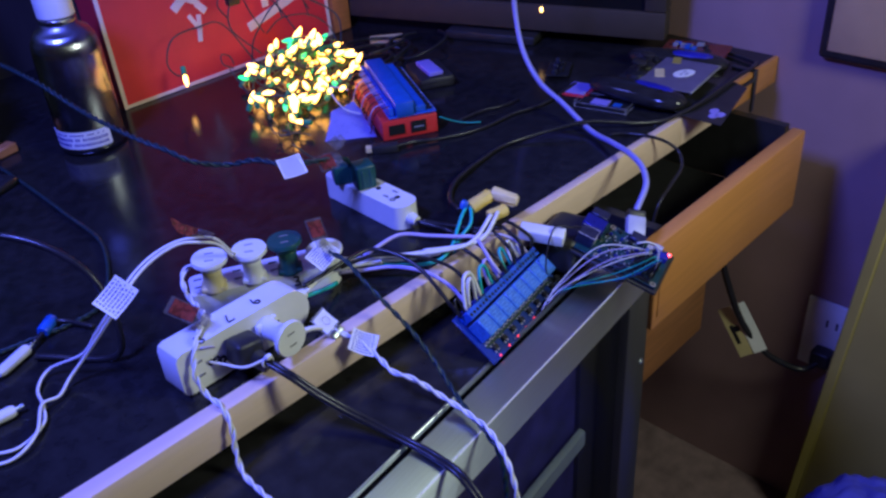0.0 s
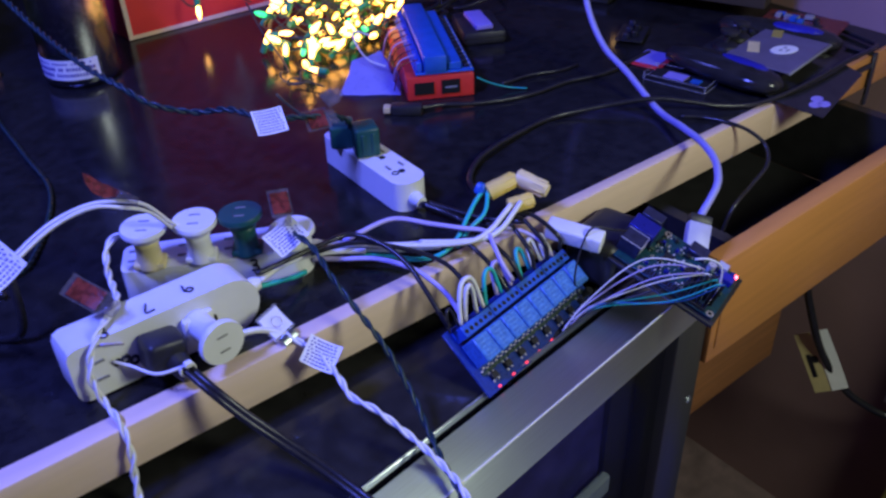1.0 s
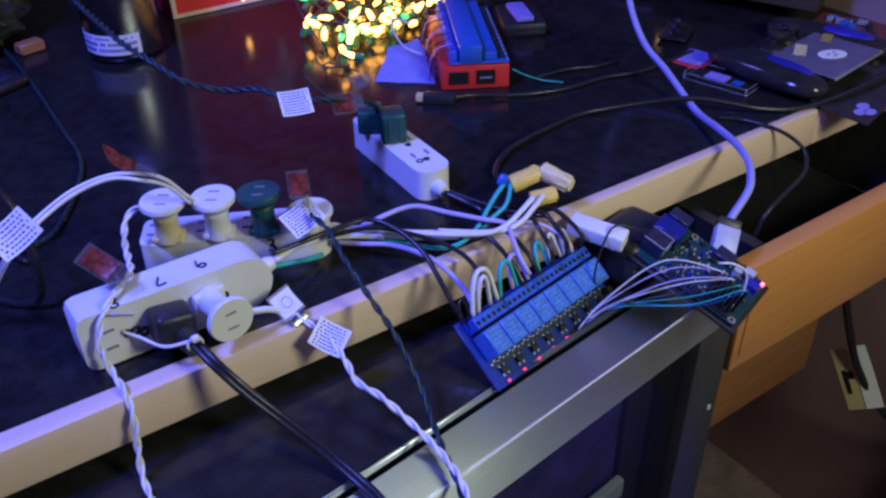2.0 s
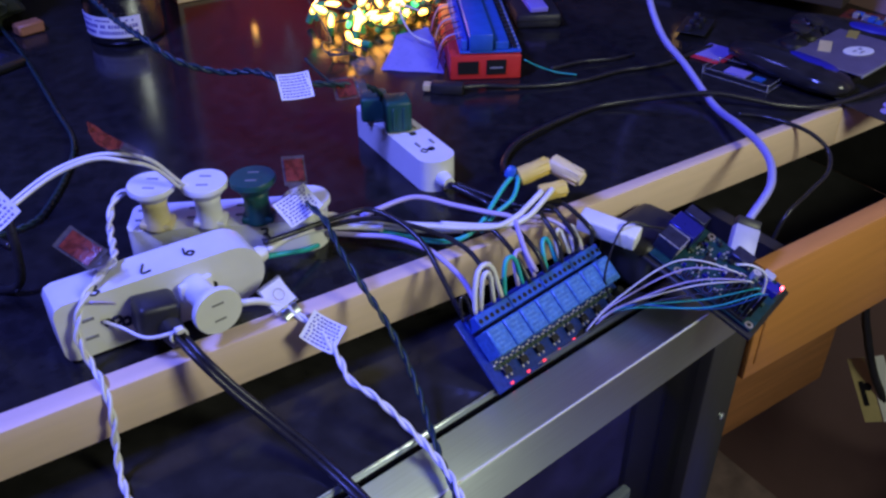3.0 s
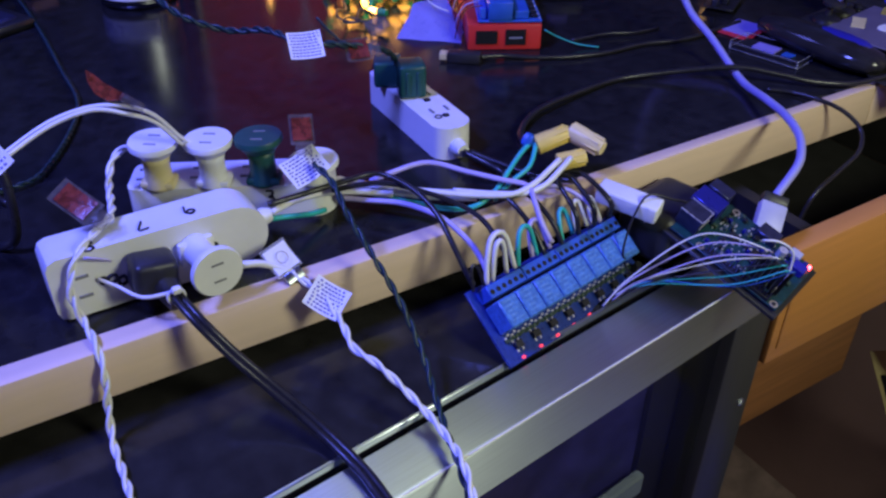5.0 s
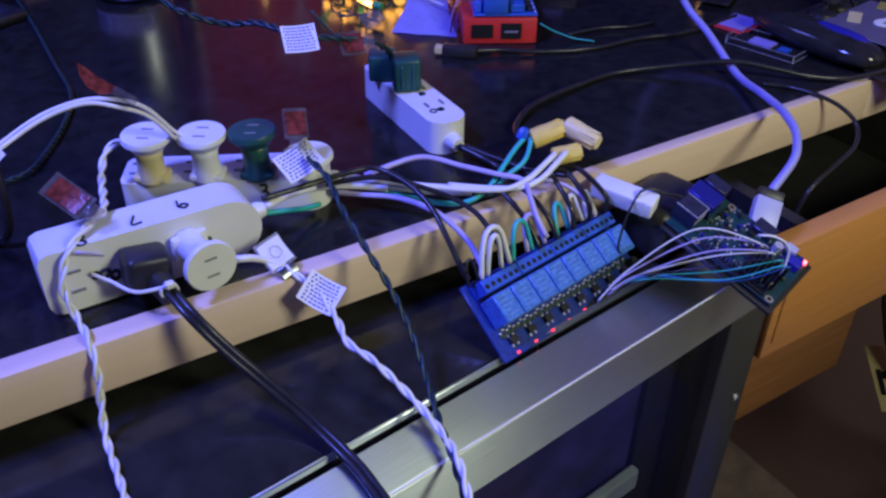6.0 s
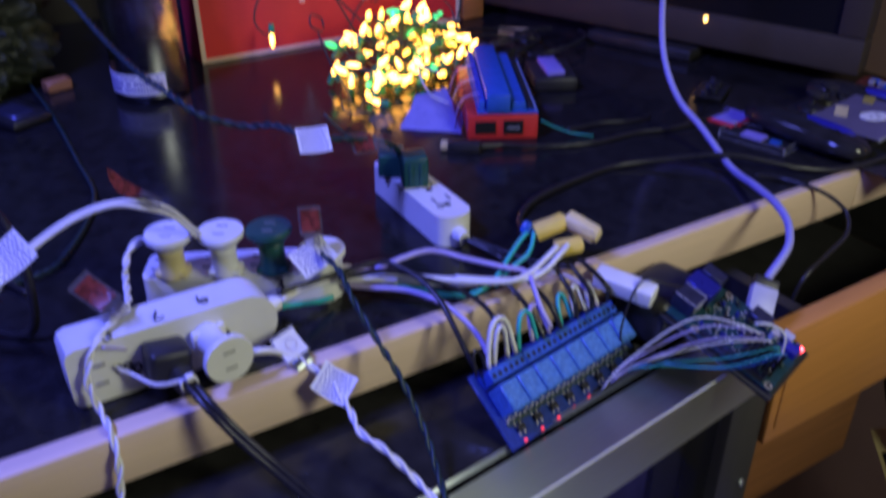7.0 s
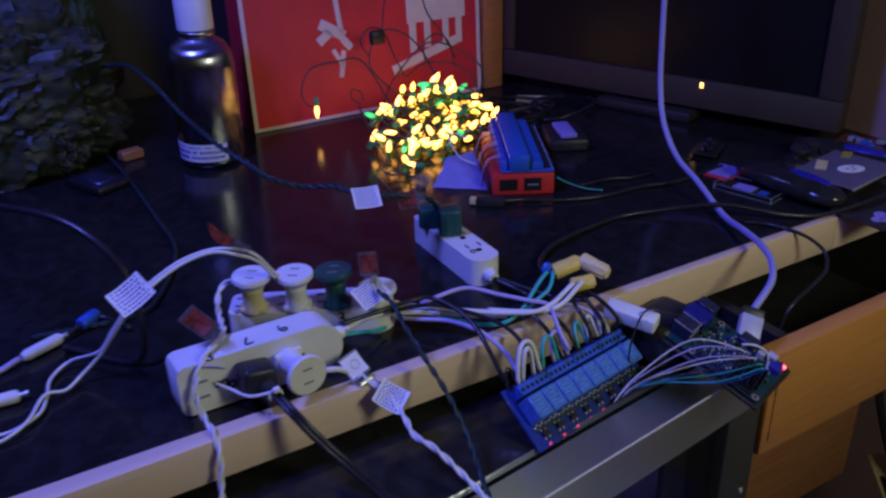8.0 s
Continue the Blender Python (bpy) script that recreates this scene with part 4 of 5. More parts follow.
cord("usb_cable", [plug.matrix_basis @ Vector((0, 0.021, 0)), (0.1880, -0.0590, 0.7520), (0.2000, -0.0510, 0.7580), (0.2140, -0.0360, 0.7610), (0.2280, -0.0120, 0.7620), (0.2410, 0.0170, 0.7600), (0.2600, 0.0590, 0.7560), (0.2780, 0.1120, 0.7700), (0.2850, 0.1500, 0.7840), (0.2920, 0.1800, 0.8120), (0.3000, 0.1980, 0.8480), (0.3060, 0.2080, 0.9000), (0.3100, 0.2150, 0.9800), (0.3120, 0.2200, 1.1000)], 0.0031, CABLE, "thick pale lilac cable rising from the desk", sides=12)

# ---- black cables on the desk ----
cord("desk_cable", [(0.040, 0.058, 0.7530), (0.050, 0.080, 0.7535), (0.074, 0.098, 0.7545), (0.100, 0.106, 0.7550), (0.139, 0.114, 0.7535), (0.180, 0.117, 0.7530), (0.222, 0.098, 0.7570), (0.262, 0.068, 0.7632), (0.288, 0.044, 0.7600), (0.309, 0.025, 0.7560), (0.341, 0.007, 0.7545), (0.393, -0.003, 0.7585), (0.480, -0.001, 0.760), (0.540, 0.004, 0.756), (0.56, 0.02, 0.754), (0.58, 0.10, 0.753)], 0.0024, RUBBER, "black cable curving across the desk")
cord("desk_cable", [(0.100, 0.210, 0.7560), (0.122, 0.204, 0.7545), (0.145, 0.190, 0.7530), (0.177, 0.175, 0.7525), (0.208, 0.167, 0.7525), (0.250, 0.165, 0.7525), (0.298, 0.154, 0.7525), (0.37, 0.16, 0.7525)], 0.0022, RUBBER, "black cable from a micro plug")
mp_ = thing("micro_plug", "black micro plug with a pale metal tip", "plug", (0.0905, 0.2185, TOP + 0.0052), (0, 0, -42))
part("body", box((0.030, 0.012, 0.010), (0, 0, 0), 0.0025, 2), BLACK, mp_)
part("tip", box((0.007, 0.009, 0.006), (-0.0183, 0, 0), 0.0006, 1), TAPE, mp_)
cord("edge_cable", [(0.270, 0.040, 0.7525), (0.283, 0.026, 0.7525), (0.290, 0.005, 0.7530), (0.299, -0.014, 0.7480), (0.303, -0.030, 0.7380), (0.290, -0.042, 0.728), (0.265, -0.045, 0.7180), (0.235, -0.048, 0.705), (0.225, -0.045, 0.66)], 0.0018, RUBBER, "thin black cable hanging over the edge")
cord("strip_cord", [(-0.009, 0.066, 0.7605), (-0.002, 0.050, 0.758), (0.004, 0.036, 0.7545), (0.000, 0.020, 0.7545), (-0.014, 0.010, 0.7560), (-0.03, 0.014, 0.7560)], 0.0026, RUBBER, "black cord leaving the outlet strip")
cord("strip_cord", [(-0.005, 0.064, 0.7605), (0.006, 0.046, 0.7575), (0.018, 0.026, 0.7550), (0.028, 0.010, 0.7560), (0.036, -0.002, 0.758)], 0.0022, RUBBER, "black cord leaving the outlet strip")
twisted_cord("twisted_cord", [(-0.230, 0.640, 0.850), (-0.186, 0.560, 0.871), (-0.183, 0.440, 0.876), (-0.176, 0.355, 0.861), (-0.170, 0.275, 0.854), (-0.161, 0.232, 0.849), (-0.147, 0.210, 0.837), (-0.121, 0.198, 0.827), (-0.102, 0.175, 0.831), (-0.0885, 0.147, 0.8285), (-0.070, 0.141, 0.826), (-0.052, 0.140, 0.8215), (-0.034, 0.142, 0.815), (-0.020, 0.148, 0.805), (-0.013, 0.155, 0.795)], 0.0014, WIRE_GREEN, "dark blue-green twisted cord sagging above the desk", 0.020)
cord("stray_wire", [(-0.060, 0.141, 0.8235), (-0.067, 0.150, 0.832), (-0.072, 0.158, 0.840)], 0.0009, WIRE_GREEN, "short stiff dark green wire end")
twisted_cord("twisted_cord", [(-0.215, 0.62, 0.756), (-0.211, 0.51, 0.7535), (-0.214, 0.375, 0.7535), (-0.219, 0.291, 0.7535), (-0.255, 0.213, 0.7535), (-0.285, 0.190, 0.7535), (-0.36, 0.20, 0.7535)], 0.0011, WIRE_GREEN, "thin dark blue twisted cord on the desk", 0.014)
cord("glossy_cable", [(-0.52, 0.40, 0.80), (-0.40, 0.30, 0.84), (-0.345, 0.205, 0.858), (-0.312, 0.160, 0.850), (-0.292, 0.130, 0.822), (-0.290, 0.115, 0.78), (-0.300, 0.120, 0.7535), (-0.34, 0.17, 0.7535)], 0.0028, RUBBER, "glossy black cable arching above the desk", sides=10)
for at, rz, lab in (((-0.352, 0.1780, 0.7555), 25, "white cylindrical lead plug on the desk"), ((-0.392, 0.1190, 0.7555), -5, "white cylindrical lead plug on the desk")):
    th = thing("lead_plug", lab, "plug", at, (0, 90, rz), group="white lead plugs")
    part("barrel", lathe([(0.0030, -0.020), (0.0045, -0.016), (0.0048, 0.010), (0.0038, 0.013)], 14), WHITE, th)
    part("pin", lathe([(0.0022, 0.013), (0.0022, 0.019)], 10), STEEL, th)
cord("lead_wire", [(-0.372, 0.169, 0.7555), (-0.40, 0.16, 0.7535), (-0.47, 0.17, 0.7535)], 0.0022, WIRE_LILAC, "pale lead of a cylindrical plug")
cord("lead_wire", [(-0.412, 0.121, 0.7555), (-0.44, 0.125, 0.7535), (-0.49, 0.14, 0.7535)], 0.0022, WIRE_LILAC, "pale lead of a cylindrical plug")
cord("lead_wire", [(-0.334, 0.186, 0.7555), (-0.322, 0.194, 0.756), (-0.312, 0.200, 0.757), (-0.302, 0.194, 0.755), (-0.29, 0.170, 0.7535)], 0.0022, RUBBER, "short black lead of a plug")
th = thing("inline_barrel", "small dark blue barrel connector", "plug", (-0.316, 0.199, 0.7565), (0, 90, 40))
part("barrel", lathe([(0.0045, -0.010), (0.0055, -0.008), (0.0055, 0.008), (0.004, 0.010)], 12), BLUE_BAR, th)

# ---- red case with a blue board stack ----
ex = Vector((0.875, -0.485, 0))
MC = axes(Vector((0.1360, 0.2230, TOP + 0.0003)), ex, (-ex.y, ex.x, 0))
case = tagged(new("red_case"), "red plastic computer case topped with blue boards", "computer case")
case.matrix_basis = MC
part("shell", span((-0.033, 0.0, 0), (0.033, 0.146, 0.0235), 0.0015, 2), RED_CASE, case)
part("port", span((-0.0255, -0.0012, 0.006), (-0.0065, 0.002, 0.018)), SLOT, case)
part("port", span((0.001, -0.0012, 0.005), (0.019, 0.002, 0.019)), SLOT, case)
part("port_lip", span((0.004, -0.0018, 0.011), (0.016, -0.0008, 0.0125)), GREY, case)
part("upper_board", span((-0.024, 0.001, 0.0250), (0.033, 0.156, 0.0268), 0.0004, 1), BLUE_BAR, case)
part("long_block", span((-0.0155, 0.000, 0.0270), (0.0065, 0.156, 0.0435), 0.0015, 2), BLUE_BAR, case, "long blue terminal block")
part("long_block", span((0.0080, 0.004, 0.0270), (0.0215, 0.154, 0.0345), 0.001, 1), BLUE_BAR, case)
part("terminal_row", span((-0.0225, 0.004, 0.0270), (-0.0165, 0.154, 0.0370), 0.0008, 1), TERMINAL, case, "row of blue screw terminals")
for k in range(14):
    part("small_chip", box((0.005, 0.006, 0.003), (0.027, 0.010 + 0.0105 * k, 0.0284), 0.0004, 1), CHIP, case)
    part("solder_dot", box((0.0016, 0.0016, 0.0012), (0.0312, 0.006 + 0.0105 * k, 0.0274), 0.0003, 1), SOLDER, case)
for k in range(10):
    y = 0.010 + 0.0138 * k
    cord("case_wire", [MC @ Vector((-0.020, y, 0.0375)), MC @ Vector((-0.034, y + 0.004, 0.0325 - 0.001 * (k % 3))), MC @ Vector((-0.040, y + 0.007, 0.020)), MC @ Vector((-0.043, y + 0.012, 0.003))], 0.0007, (TAG_RED, WIRE_LILAC, TAG_RED)[k % 3], "thin wire beside the red case", "wire", "case side wires", sides=5)
cord("case_wire", [(0.165, 0.203, 0.770), (0.178, 0.200, 0.762), (0.196, 0.193, 0.754), (0.212, 0.182, 0.7515)], 0.0007, WIRE_TEAL, "thin teal wire in front of the case", "wire", sides=5)
cord("case_wire", [(0.125, 0.315, 0.790), (0.112, 0.33, 0.795), (0.105, 0.322, 0.79), (0.104, 0.300, 0.777), (0.116, 0.285, 0.770)], 0.0008, WIRE_WHITE, "thin white wire loop above the wedge", "wire", sides=6)

wedge = thing("plastic_wrap", "folded pale violet plastic packaging on the desk", "packaging")
bm = bmesh.new()
A, Bv, C, D = (bm.verts.new(p) for p in ((0.066, 0.296, TOP + 0.0004), (0.112, 0.256, TOP + 0.0004), (0.142, 0.302, TOP + 0.0004), (0.102, 0.318, 0.773)))
E1 = bm.verts.new((0.133, 0.316, 0.772))
for f in ((A, Bv, D), (Bv, E1, D), (Bv, C, E1), (C, A, D), (C, D, E1), (A, C, Bv)):
    bm.faces.new(f)
bmesh.ops.recalc_face_normals(bm, faces=bm.faces)
bmesh.ops.subdivide_edges(bm, edges=bm.edges[:], cuts=7, use_grid_fill=True)
bmesh.ops.triangulate(bm, faces=bm.faces[:])
for v in bm.verts:
    q = noise.noise(v.co * 55) + 0.8 * noise.noise(v.co * 130) - 0.6 * abs(noise.noise(v.co * 85))
    v.co += Vector((0.003 * noise.noise(v.co * 60 + Vector((7, 0, 0))), 0.002 * q, 0.002 * q if v.co.z > TOP + 0.002 else 0))
    v.co.z = max(v.co.z, TOP + 0.0004)
part("sheet", bm, WRAP, wedge)

# ---- black boxes behind the case ----
for lab, lo, hi, rz in (("flat black power box behind the red case", (-0.034, -0.022, 0), (0.036, 0.026, 0.0150), 62),):
    th = thing("black_box", lab, "box", (0.278, 0.328, TOP + 0.0003), (0, 0, rz))
    part("shell", span(lo, hi, 0.004, 2), BLACK, th)
    part("lid_seam", span((-0.0345, -0.0225, 0.008), (0.0365, 0.0265, 0.0086)), SLOT, th)
th = thing("white_adapter", "small pale flat adapter on the black box", "adapter", (0.2725, 0.325, 0.7656), (0, 0, 66))
part("shell", box((0.050, 0.0195, 0.0055), (0, 0, 0.0035), 0.0012, 2), PURPLE, th)
th = thing("yellow_card", "small dull yellow card lying among the cables", "card", (0.3450, 0.4850, TOP + 0.0004), (4, 0, -40))
part("card", box((0.05, 0.030, 0.0012), (0, 0.015, 0.0006), 0.0003, 1), TAPE, th)
rng = random.Random(11)
for k in range(7):
    x, y = rng.uniform(0.22, 0.36), rng.uniform(0.36, 0.50)
    pts = [(x + 0.05 * math.cos(a * 0.9 + k), y + 0.035 * math.sin(a * 0.9 + k), 0.7535 + 0.012 * abs(math.sin(a * 0.7 + k))) for a in range(7)]
    cord("tangled_cable", pts, 0.0022, RUBBER, "black cable in a tangle behind the case", group="tangled cables")
cord("desk_cable", [(0.20, 0.205, 0.7525), (0.235, 0.20, 0.7535), (0.262, 0.19, 0.753), (0.29, 0.188, 0.7525)], 0.0016, RUBBER, "short black cable end on the desk")

# ---- boards and game controller at the right ----
dev = tagged(new("clear_case_device"), "small circuit board in a clear plastic case", "device")
dev.matrix_basis = axes((0.3365, 0.0925, TOP + 0.0004), (0.033, 0.0075, 0), (-0.0075, 0.033, 0)) @ Matrix.Diagonal((0.90, 0.98, 0.75, 1)) @ pose(0, 0, 0)
part("base", span((-0.017, -0.033, 0), (0.017, 0.033, 0.003), 0.001, 1), SLOT, dev)
for z in (0.0012, 0.0090):
    part("rim", tube([(-0.016, -0.034, z), (0.016, -0.034, z), (0.018, -0.032, z), (0.018, 0.032, z), (0.016, 0.034, z), (-0.016, 0.034, z), (-0.018, 0.032, z), (-0.018, -0.032, z), (-0.016, -0.034, z)], 0.0004, 6, smooth_line=False), RIM, dev, "thin rim of clear plastic with painted glints")
for px, py in ((-0.017, -0.033), (0.017, -0.033), (0.017, 0.033), (-0.017, 0.033)):
    part("corner", lathe([(0.0006, 0.0), (0.0009, 0.0045), (0.0006, 0.0090)], 8, pose(px, py, 0)), RIM, dev)
part("board", span((-0.015, -0.030, 0.0032), (0.015, 0.030, 0.0045)), CHIP, dev)
part("screen", span((-0.008, -0.006, 0.0047), (0.008, 0.016, 0.0065)), PURPLE, dev)
part("chip", span((-0.006, -0.022, 0.0047), (0.004, -0.012, 0.006)), BLUE_BAR, dev)
th = thing("red_card", "small red card with a violet panel", "card", (0.3585, 0.1455, TOP + 0.0004), (0, 0, 14))
part("card", box((0.044, 0.034, 0.0012), (0, 0, 0.0008), 0.0004, 1), RED_CARD, th)
part("panel", box((0.036, 0.028, 0.0006), (0.003, 0.002, 0.0018)), PURPLE, th)

pad = tagged(new("control_box"), "black handheld control box with a grey label plate", "controller")
pad.matrix_basis = axes((0.4300, 0.0500, TOP + 0.0004), (0.990, 0.140, 0), (-0.140, 0.990, 0))
part("shell", span((-0.052, -0.026, 0), (0.050, 0.068, 0.0190), 0.007, 4), BLACK_GLOSS, pad)
GRIP = [(0.006, -0.062), (0.0135, -0.056), (0.0185, -0.038), (0.0215, -0.008), (0.0205, 0.026), (0.0150, 0.046), (0.006, 0.054)]
for sx in (-1, 1):
    grip = part("grip", lathe(GRIP, 24, pose(0.002 + sx * 0.062, 0.022, 0.0128, 90, 0, sx * 7) @ Matrix.Diagonal((1, 0.60, 1.12, 1))), BLACK_GLOSS, pad, "glossy black rounded grip", smooth=True)
    # Raised blue shape stands in for the reflection on the grip.
    part("blue_shine", lathe([(0.004, -0.030), (0.0085, -0.020), (0.0095, 0.0), (0.0075, 0.018), (0.003, 0.026)], 18, pose(0.002 + sx * 0.060, 0.006, 0.0225, 90, 0, sx * 7) @ Matrix.Diagonal((1, 0.45, 1, 1))), BLUE_SHINE, grip, "painted blue reflection", smooth=True)
pl = part("label_plate", span((-0.050, -0.036, 0.0196), (0.046, 0.034, 0.0212), 0.0006, 1), PLATE, pad, "violet-grey printed plate")
part("rim", span((-0.050, -0.0378, 0.0185), (0.046, -0.0362, 0.0208), 0.0004, 1), GREY, pl, "pale front edge of the plate")
oval = part("oval_label", lathe([(0.0118, 0), (0.0118, 0.0006)], 28, pose(0.0015, -0.0075, 0.0213, 0, 0, -25) @ Matrix.Diagonal((1.30, 0.85, 1, 1))), PAPER, pl, "white oval label")
for dx, dy, w, h in ((-0.004, 0.002, 0.0055, 0.0020), (0.005, 0.001, 0.0045, 0.0028), (-0.001, -0.004, 0.0080, 0.0018)):
    part("print", box((w, h, 0.0002), (0.0015 + dx, -0.0075 + dy, 0.0221)), GREY, oval)
part("tape", box((0.027, 0.0115, 0.0008), (0, 0, 0), m=pose(-0.0100, 0.0195, 0.0217, 0, 0, 24)), TAPE, pl, "strip of yellowed tape")
part("tape", box((0.020, 0.0100, 0.0008), (0, 0, 0), m=pose(0.0385, 0.0170, 0.0217, 0, 0, 18)), OLIVE, pl, "dull strip of yellowed tape")
for px, py in ((0.008, 0.046), (-0.022, 0.044)):
    stick = part("stick_base", lathe([(0.013, 0), (0.012, 0.003), (0.007, 0.006)], 20, pose(px, py, 0.0192)), CHIP, pad)
    part("stick", lathe([(0.0028, 0.0), (0.0028, 0.008), (0.0085, 0.010), (0.0090, 0.013), (0.0070, 0.0138)], 18, pose(px, py, 0.0235, 8, 6)), BLACK, stick)
for k, (px, py) in enumerate(((0.030, 0.050), (0.037, 0.045), (0.030, 0.041), (0.023, 0.047))):
    part("button", lathe([(0.0034, 0), (0.0034, 0.0022), (0.0026, 0.0030)], 14, pose(px, py, 0.0190)), (DARK_METAL, CHIP)[k % 2], pad)

th = thing("red_board", "red-edged circuit board behind the controller", "circuit board", (0.535, 0.085, TOP + 0.0004), (0, 0, 15))
part("board", box((0.055, 0.085, 0.003), (0, 0, 0.012), 0.0005, 1), TAG_RED, th)
part("block", box((0.030, 0.050, 0.0105), (0, 0, 0.0053), 0.001, 1), CHIP, th)
rng = random.Random(3)
for k in range(10):
    part("component", box((rng.uniform(0.004, 0.010), rng.uniform(0.004, 0.010), rng.uniform(0.002, 0.007)), (rng.uniform(-0.02, 0.02), rng.uniform(-0.034, 0.034), 0.0160), 0.0004, 1), (GREY, CHIP, BLUE_BAR)[k % 3], th)
th = thing("loose_module", "small dark module with pale connectors", "circuit board", (0.395, 0.205, TOP + 0.0004), (0, 0, 30))
part("board", box((0.05, 0.03, 0.002), (0, 0, 0.004), 0.0004, 1), CHIP, th)
for k in range(5):
    part("component", box((0.007, 0.006, 0.006), (-0.02 + 0.01 * k, 0.004 * (-1) ** k, 0.008), 0.0006, 1), (DARK_METAL, CHIP)[k % 2], th)

sheet_ = tagged(new("black_sleeve"), "black glossy sleeve overhanging the desk edge", "sleeve")
sheet_.matrix_basis = axes((0.432, 0.016, TOP + 0.0062), (0.085, -0.006, 0), (0.0, 0.06, 0.006))
bm = bmesh.new()
pts = [(-0.074, -0.022), (-0.062, -0.066), (0.045, -0.034), (0.060, 0.05), (-0.062, 0.045)]
lowv = [bm.verts.new((x, y, 0)) for x, y in pts]
topv = [bm.verts.new((x, y, 0.0008)) for x, y in pts]
bm.faces.new(list(reversed(lowv)))
bm.faces.new(topv)
for k in range(5):
    bm.faces.new((lowv[k], lowv[(k + 1) % 5], topv[(k + 1) % 5], topv[k]))
part("film", bm, BLACK_GLOSS, sheet_)
for dx, dy in ((-0.048, -0.047), (-0.037, -0.041), (-0.040, -0.051)):
    part("spot", lathe([(0.0055, 0), (0.0055, 0.0003)], 18, pose(dx, dy, 0.0009) @ Matrix.Diagonal((1.3, 0.9, 1, 1))), PURPLE, sheet_, "pale violet printed spot")
clampb = thing("edge_strap", "thin black strap hanging over the desk edge", "strap", (0.535, 0.0, TOP + 0.001), (0, 0, 0))
part("plate", span((-0.004, -0.004, 0), (0.004, 0.03, 0.002), 0.0006, 1), BLACK, clampb)
part("run", span((-0.062, -0.0040, -0.012), (-0.0045, -0.0015, -0.006), 0.0006, 1), BLACK, clampb)
part("lip", span((-0.004, -0.004, -0.055), (0.004, -0.0015, -0.0002), 0.0006, 1), BLACK, clampb)

# ---- steel bottle ----
bottle = thing("steel_bottle", "brushed steel bottle with a white printed band", "bottle", (-0.106, 0.524, TOP + 0.0003))
part("body", lathe([(0.0335, 0), (0.0372, 0.002), (0.0378, 0.006), (0.0378, 0.116), (0.0362, 0.129), (0.030, 0.141), (0.0205, 0.147), (0.0195, 0.152)], 48), BOTTLE, bottle, smooth=True)
part("neck_ring", lathe([(0.0200, 0.1505), (0.0208, 0.152), (0.0208, 0.155), (0.0195, 0.1565)], 40), BOTTLE, bottle, smooth=True)
part("cap", lathe([(0.0190, 0.157), (0.0205, 0.158), (0.0205, 0.192), (0.0190, 0.196)], 40), WHITE, bottle, "white plastic cap")
bm = bmesh.new()
ring = []
for k in range(29):
    w = radians(-205 + 125 * k / 28)
    ring.append([bm.verts.new((r * math.cos(w), r * math.sin(w), z)) for r, z in ((0.0379, 0.010), (0.0382, 0.010), (0.0382, 0.031), (0.0379, 0.031))])
for u, v in zip(ring, ring[1:]):
    for k in range(4):
        bm.faces.new((u[k], v[k], v[(k + 1) % 4], u[(k + 1) % 4]))
for q in (ring[0], ring[-1]):
    bm.faces.new(q)
bmesh.ops.recalc_face_normals(bm, faces=bm.faces[:])
band = part("label_band", bm, PAPER, bottle, "white printed label")
rng = random.Random(8)
for r, (z, h) in enumerate(((0.0272, 0.0016), (0.0215, 0.0034), (0.0152, 0.0034))):
    bm = bmesh.new()
    for k in range(26):
        if rng.random() < 0.86:
            add_box(bm, (0.0004, rng.uniform(0.0016, 0.0026), h), (0.03825, 0, z), m=pose(0, 0, 0, 0, 0, -198 + 110 * k / 25))
    part("print", bm, PRINT, band)

# ---- red picture box with pale cut-out shapes ----
card = thing("red_gift_box", "tall red card box with a cream border and pale shapes", "box", (0, 0.5875, TOP + 0.0003), (-2.5, 0, 0))
part("panel", span((-0.031, 0.0, 0.0), (0.325, 0.05, 0.36), 0.001, 1), RED_CARD, card)
for lo, hi in (((-0.0305, -0.001, 0.0005), (0.3245, -0.0002, 0.0050)), ((-0.0305, -0.001, 0.0052), (-0.0250, -0.0002, 0.3595)), ((0.3190, -0.001, 0.0052), (0.3245, -0.0002, 0.3595)), ((-0.0248, -0.001, 0.354), (0.3188, -0.0002, 0.3595))):
    part("border", span(lo, hi), CREAM, card)
bm = bmesh.new()
for lo, hi in (((0.205, 0.112), (0.300, 0.150)), ((0.208, 0.072), (0.219, 0.113)), ((0.232, 0.076), (0.242, 0.113)), ((0.262, 0.072), (0.272, 0.113)), ((0.284, 0.076), (0.294, 0.113)), ((0.276, 0.149), (0.312, 0.205))):
    add_box(bm, (hi[0] - lo[0], 0.0012, hi[1] - lo[1]), ((lo[0] + hi[0]) / 2, -0.0006, (lo[1] + hi[1]) / 2), 0.0004, 1)
part("pale_shape", bm, CREAM, card, "pale four-legged cut-out shape")
bm = bmesh.new()
for x, z, w, h, a in ((0.092, 0.118, 0.040, 0.014, 30), (0.080, 0.110, 0.022, 0.012, -35), (0.102, 0.140, 0.007, 0.060, -6), (0.103, 0.072, 0.007, 0.036, 10), (0.098, 0.080, 0.006, 0.028, -30), (0.112, 0.098, 0.018, 0.010, 50)):
    add_box(bm, (w, 0.0012, h), (0, 0, 0), 0.0004, 1, m=pose(x, -0.0006, z, 0, a, 0))
part("pale_shape", bm, CREAM, card, "pale looped cut-out shape")
bm = bmesh.new()
add_box(bm, (0.110, 0.0012, 0.013), (0, 0, 0), 0.0004, 1, m=pose(0.232, -0.0006, 0.066, 0, -16, 0))
part("pale_shape", bm, CREAM, card, "pale slanted stripe")

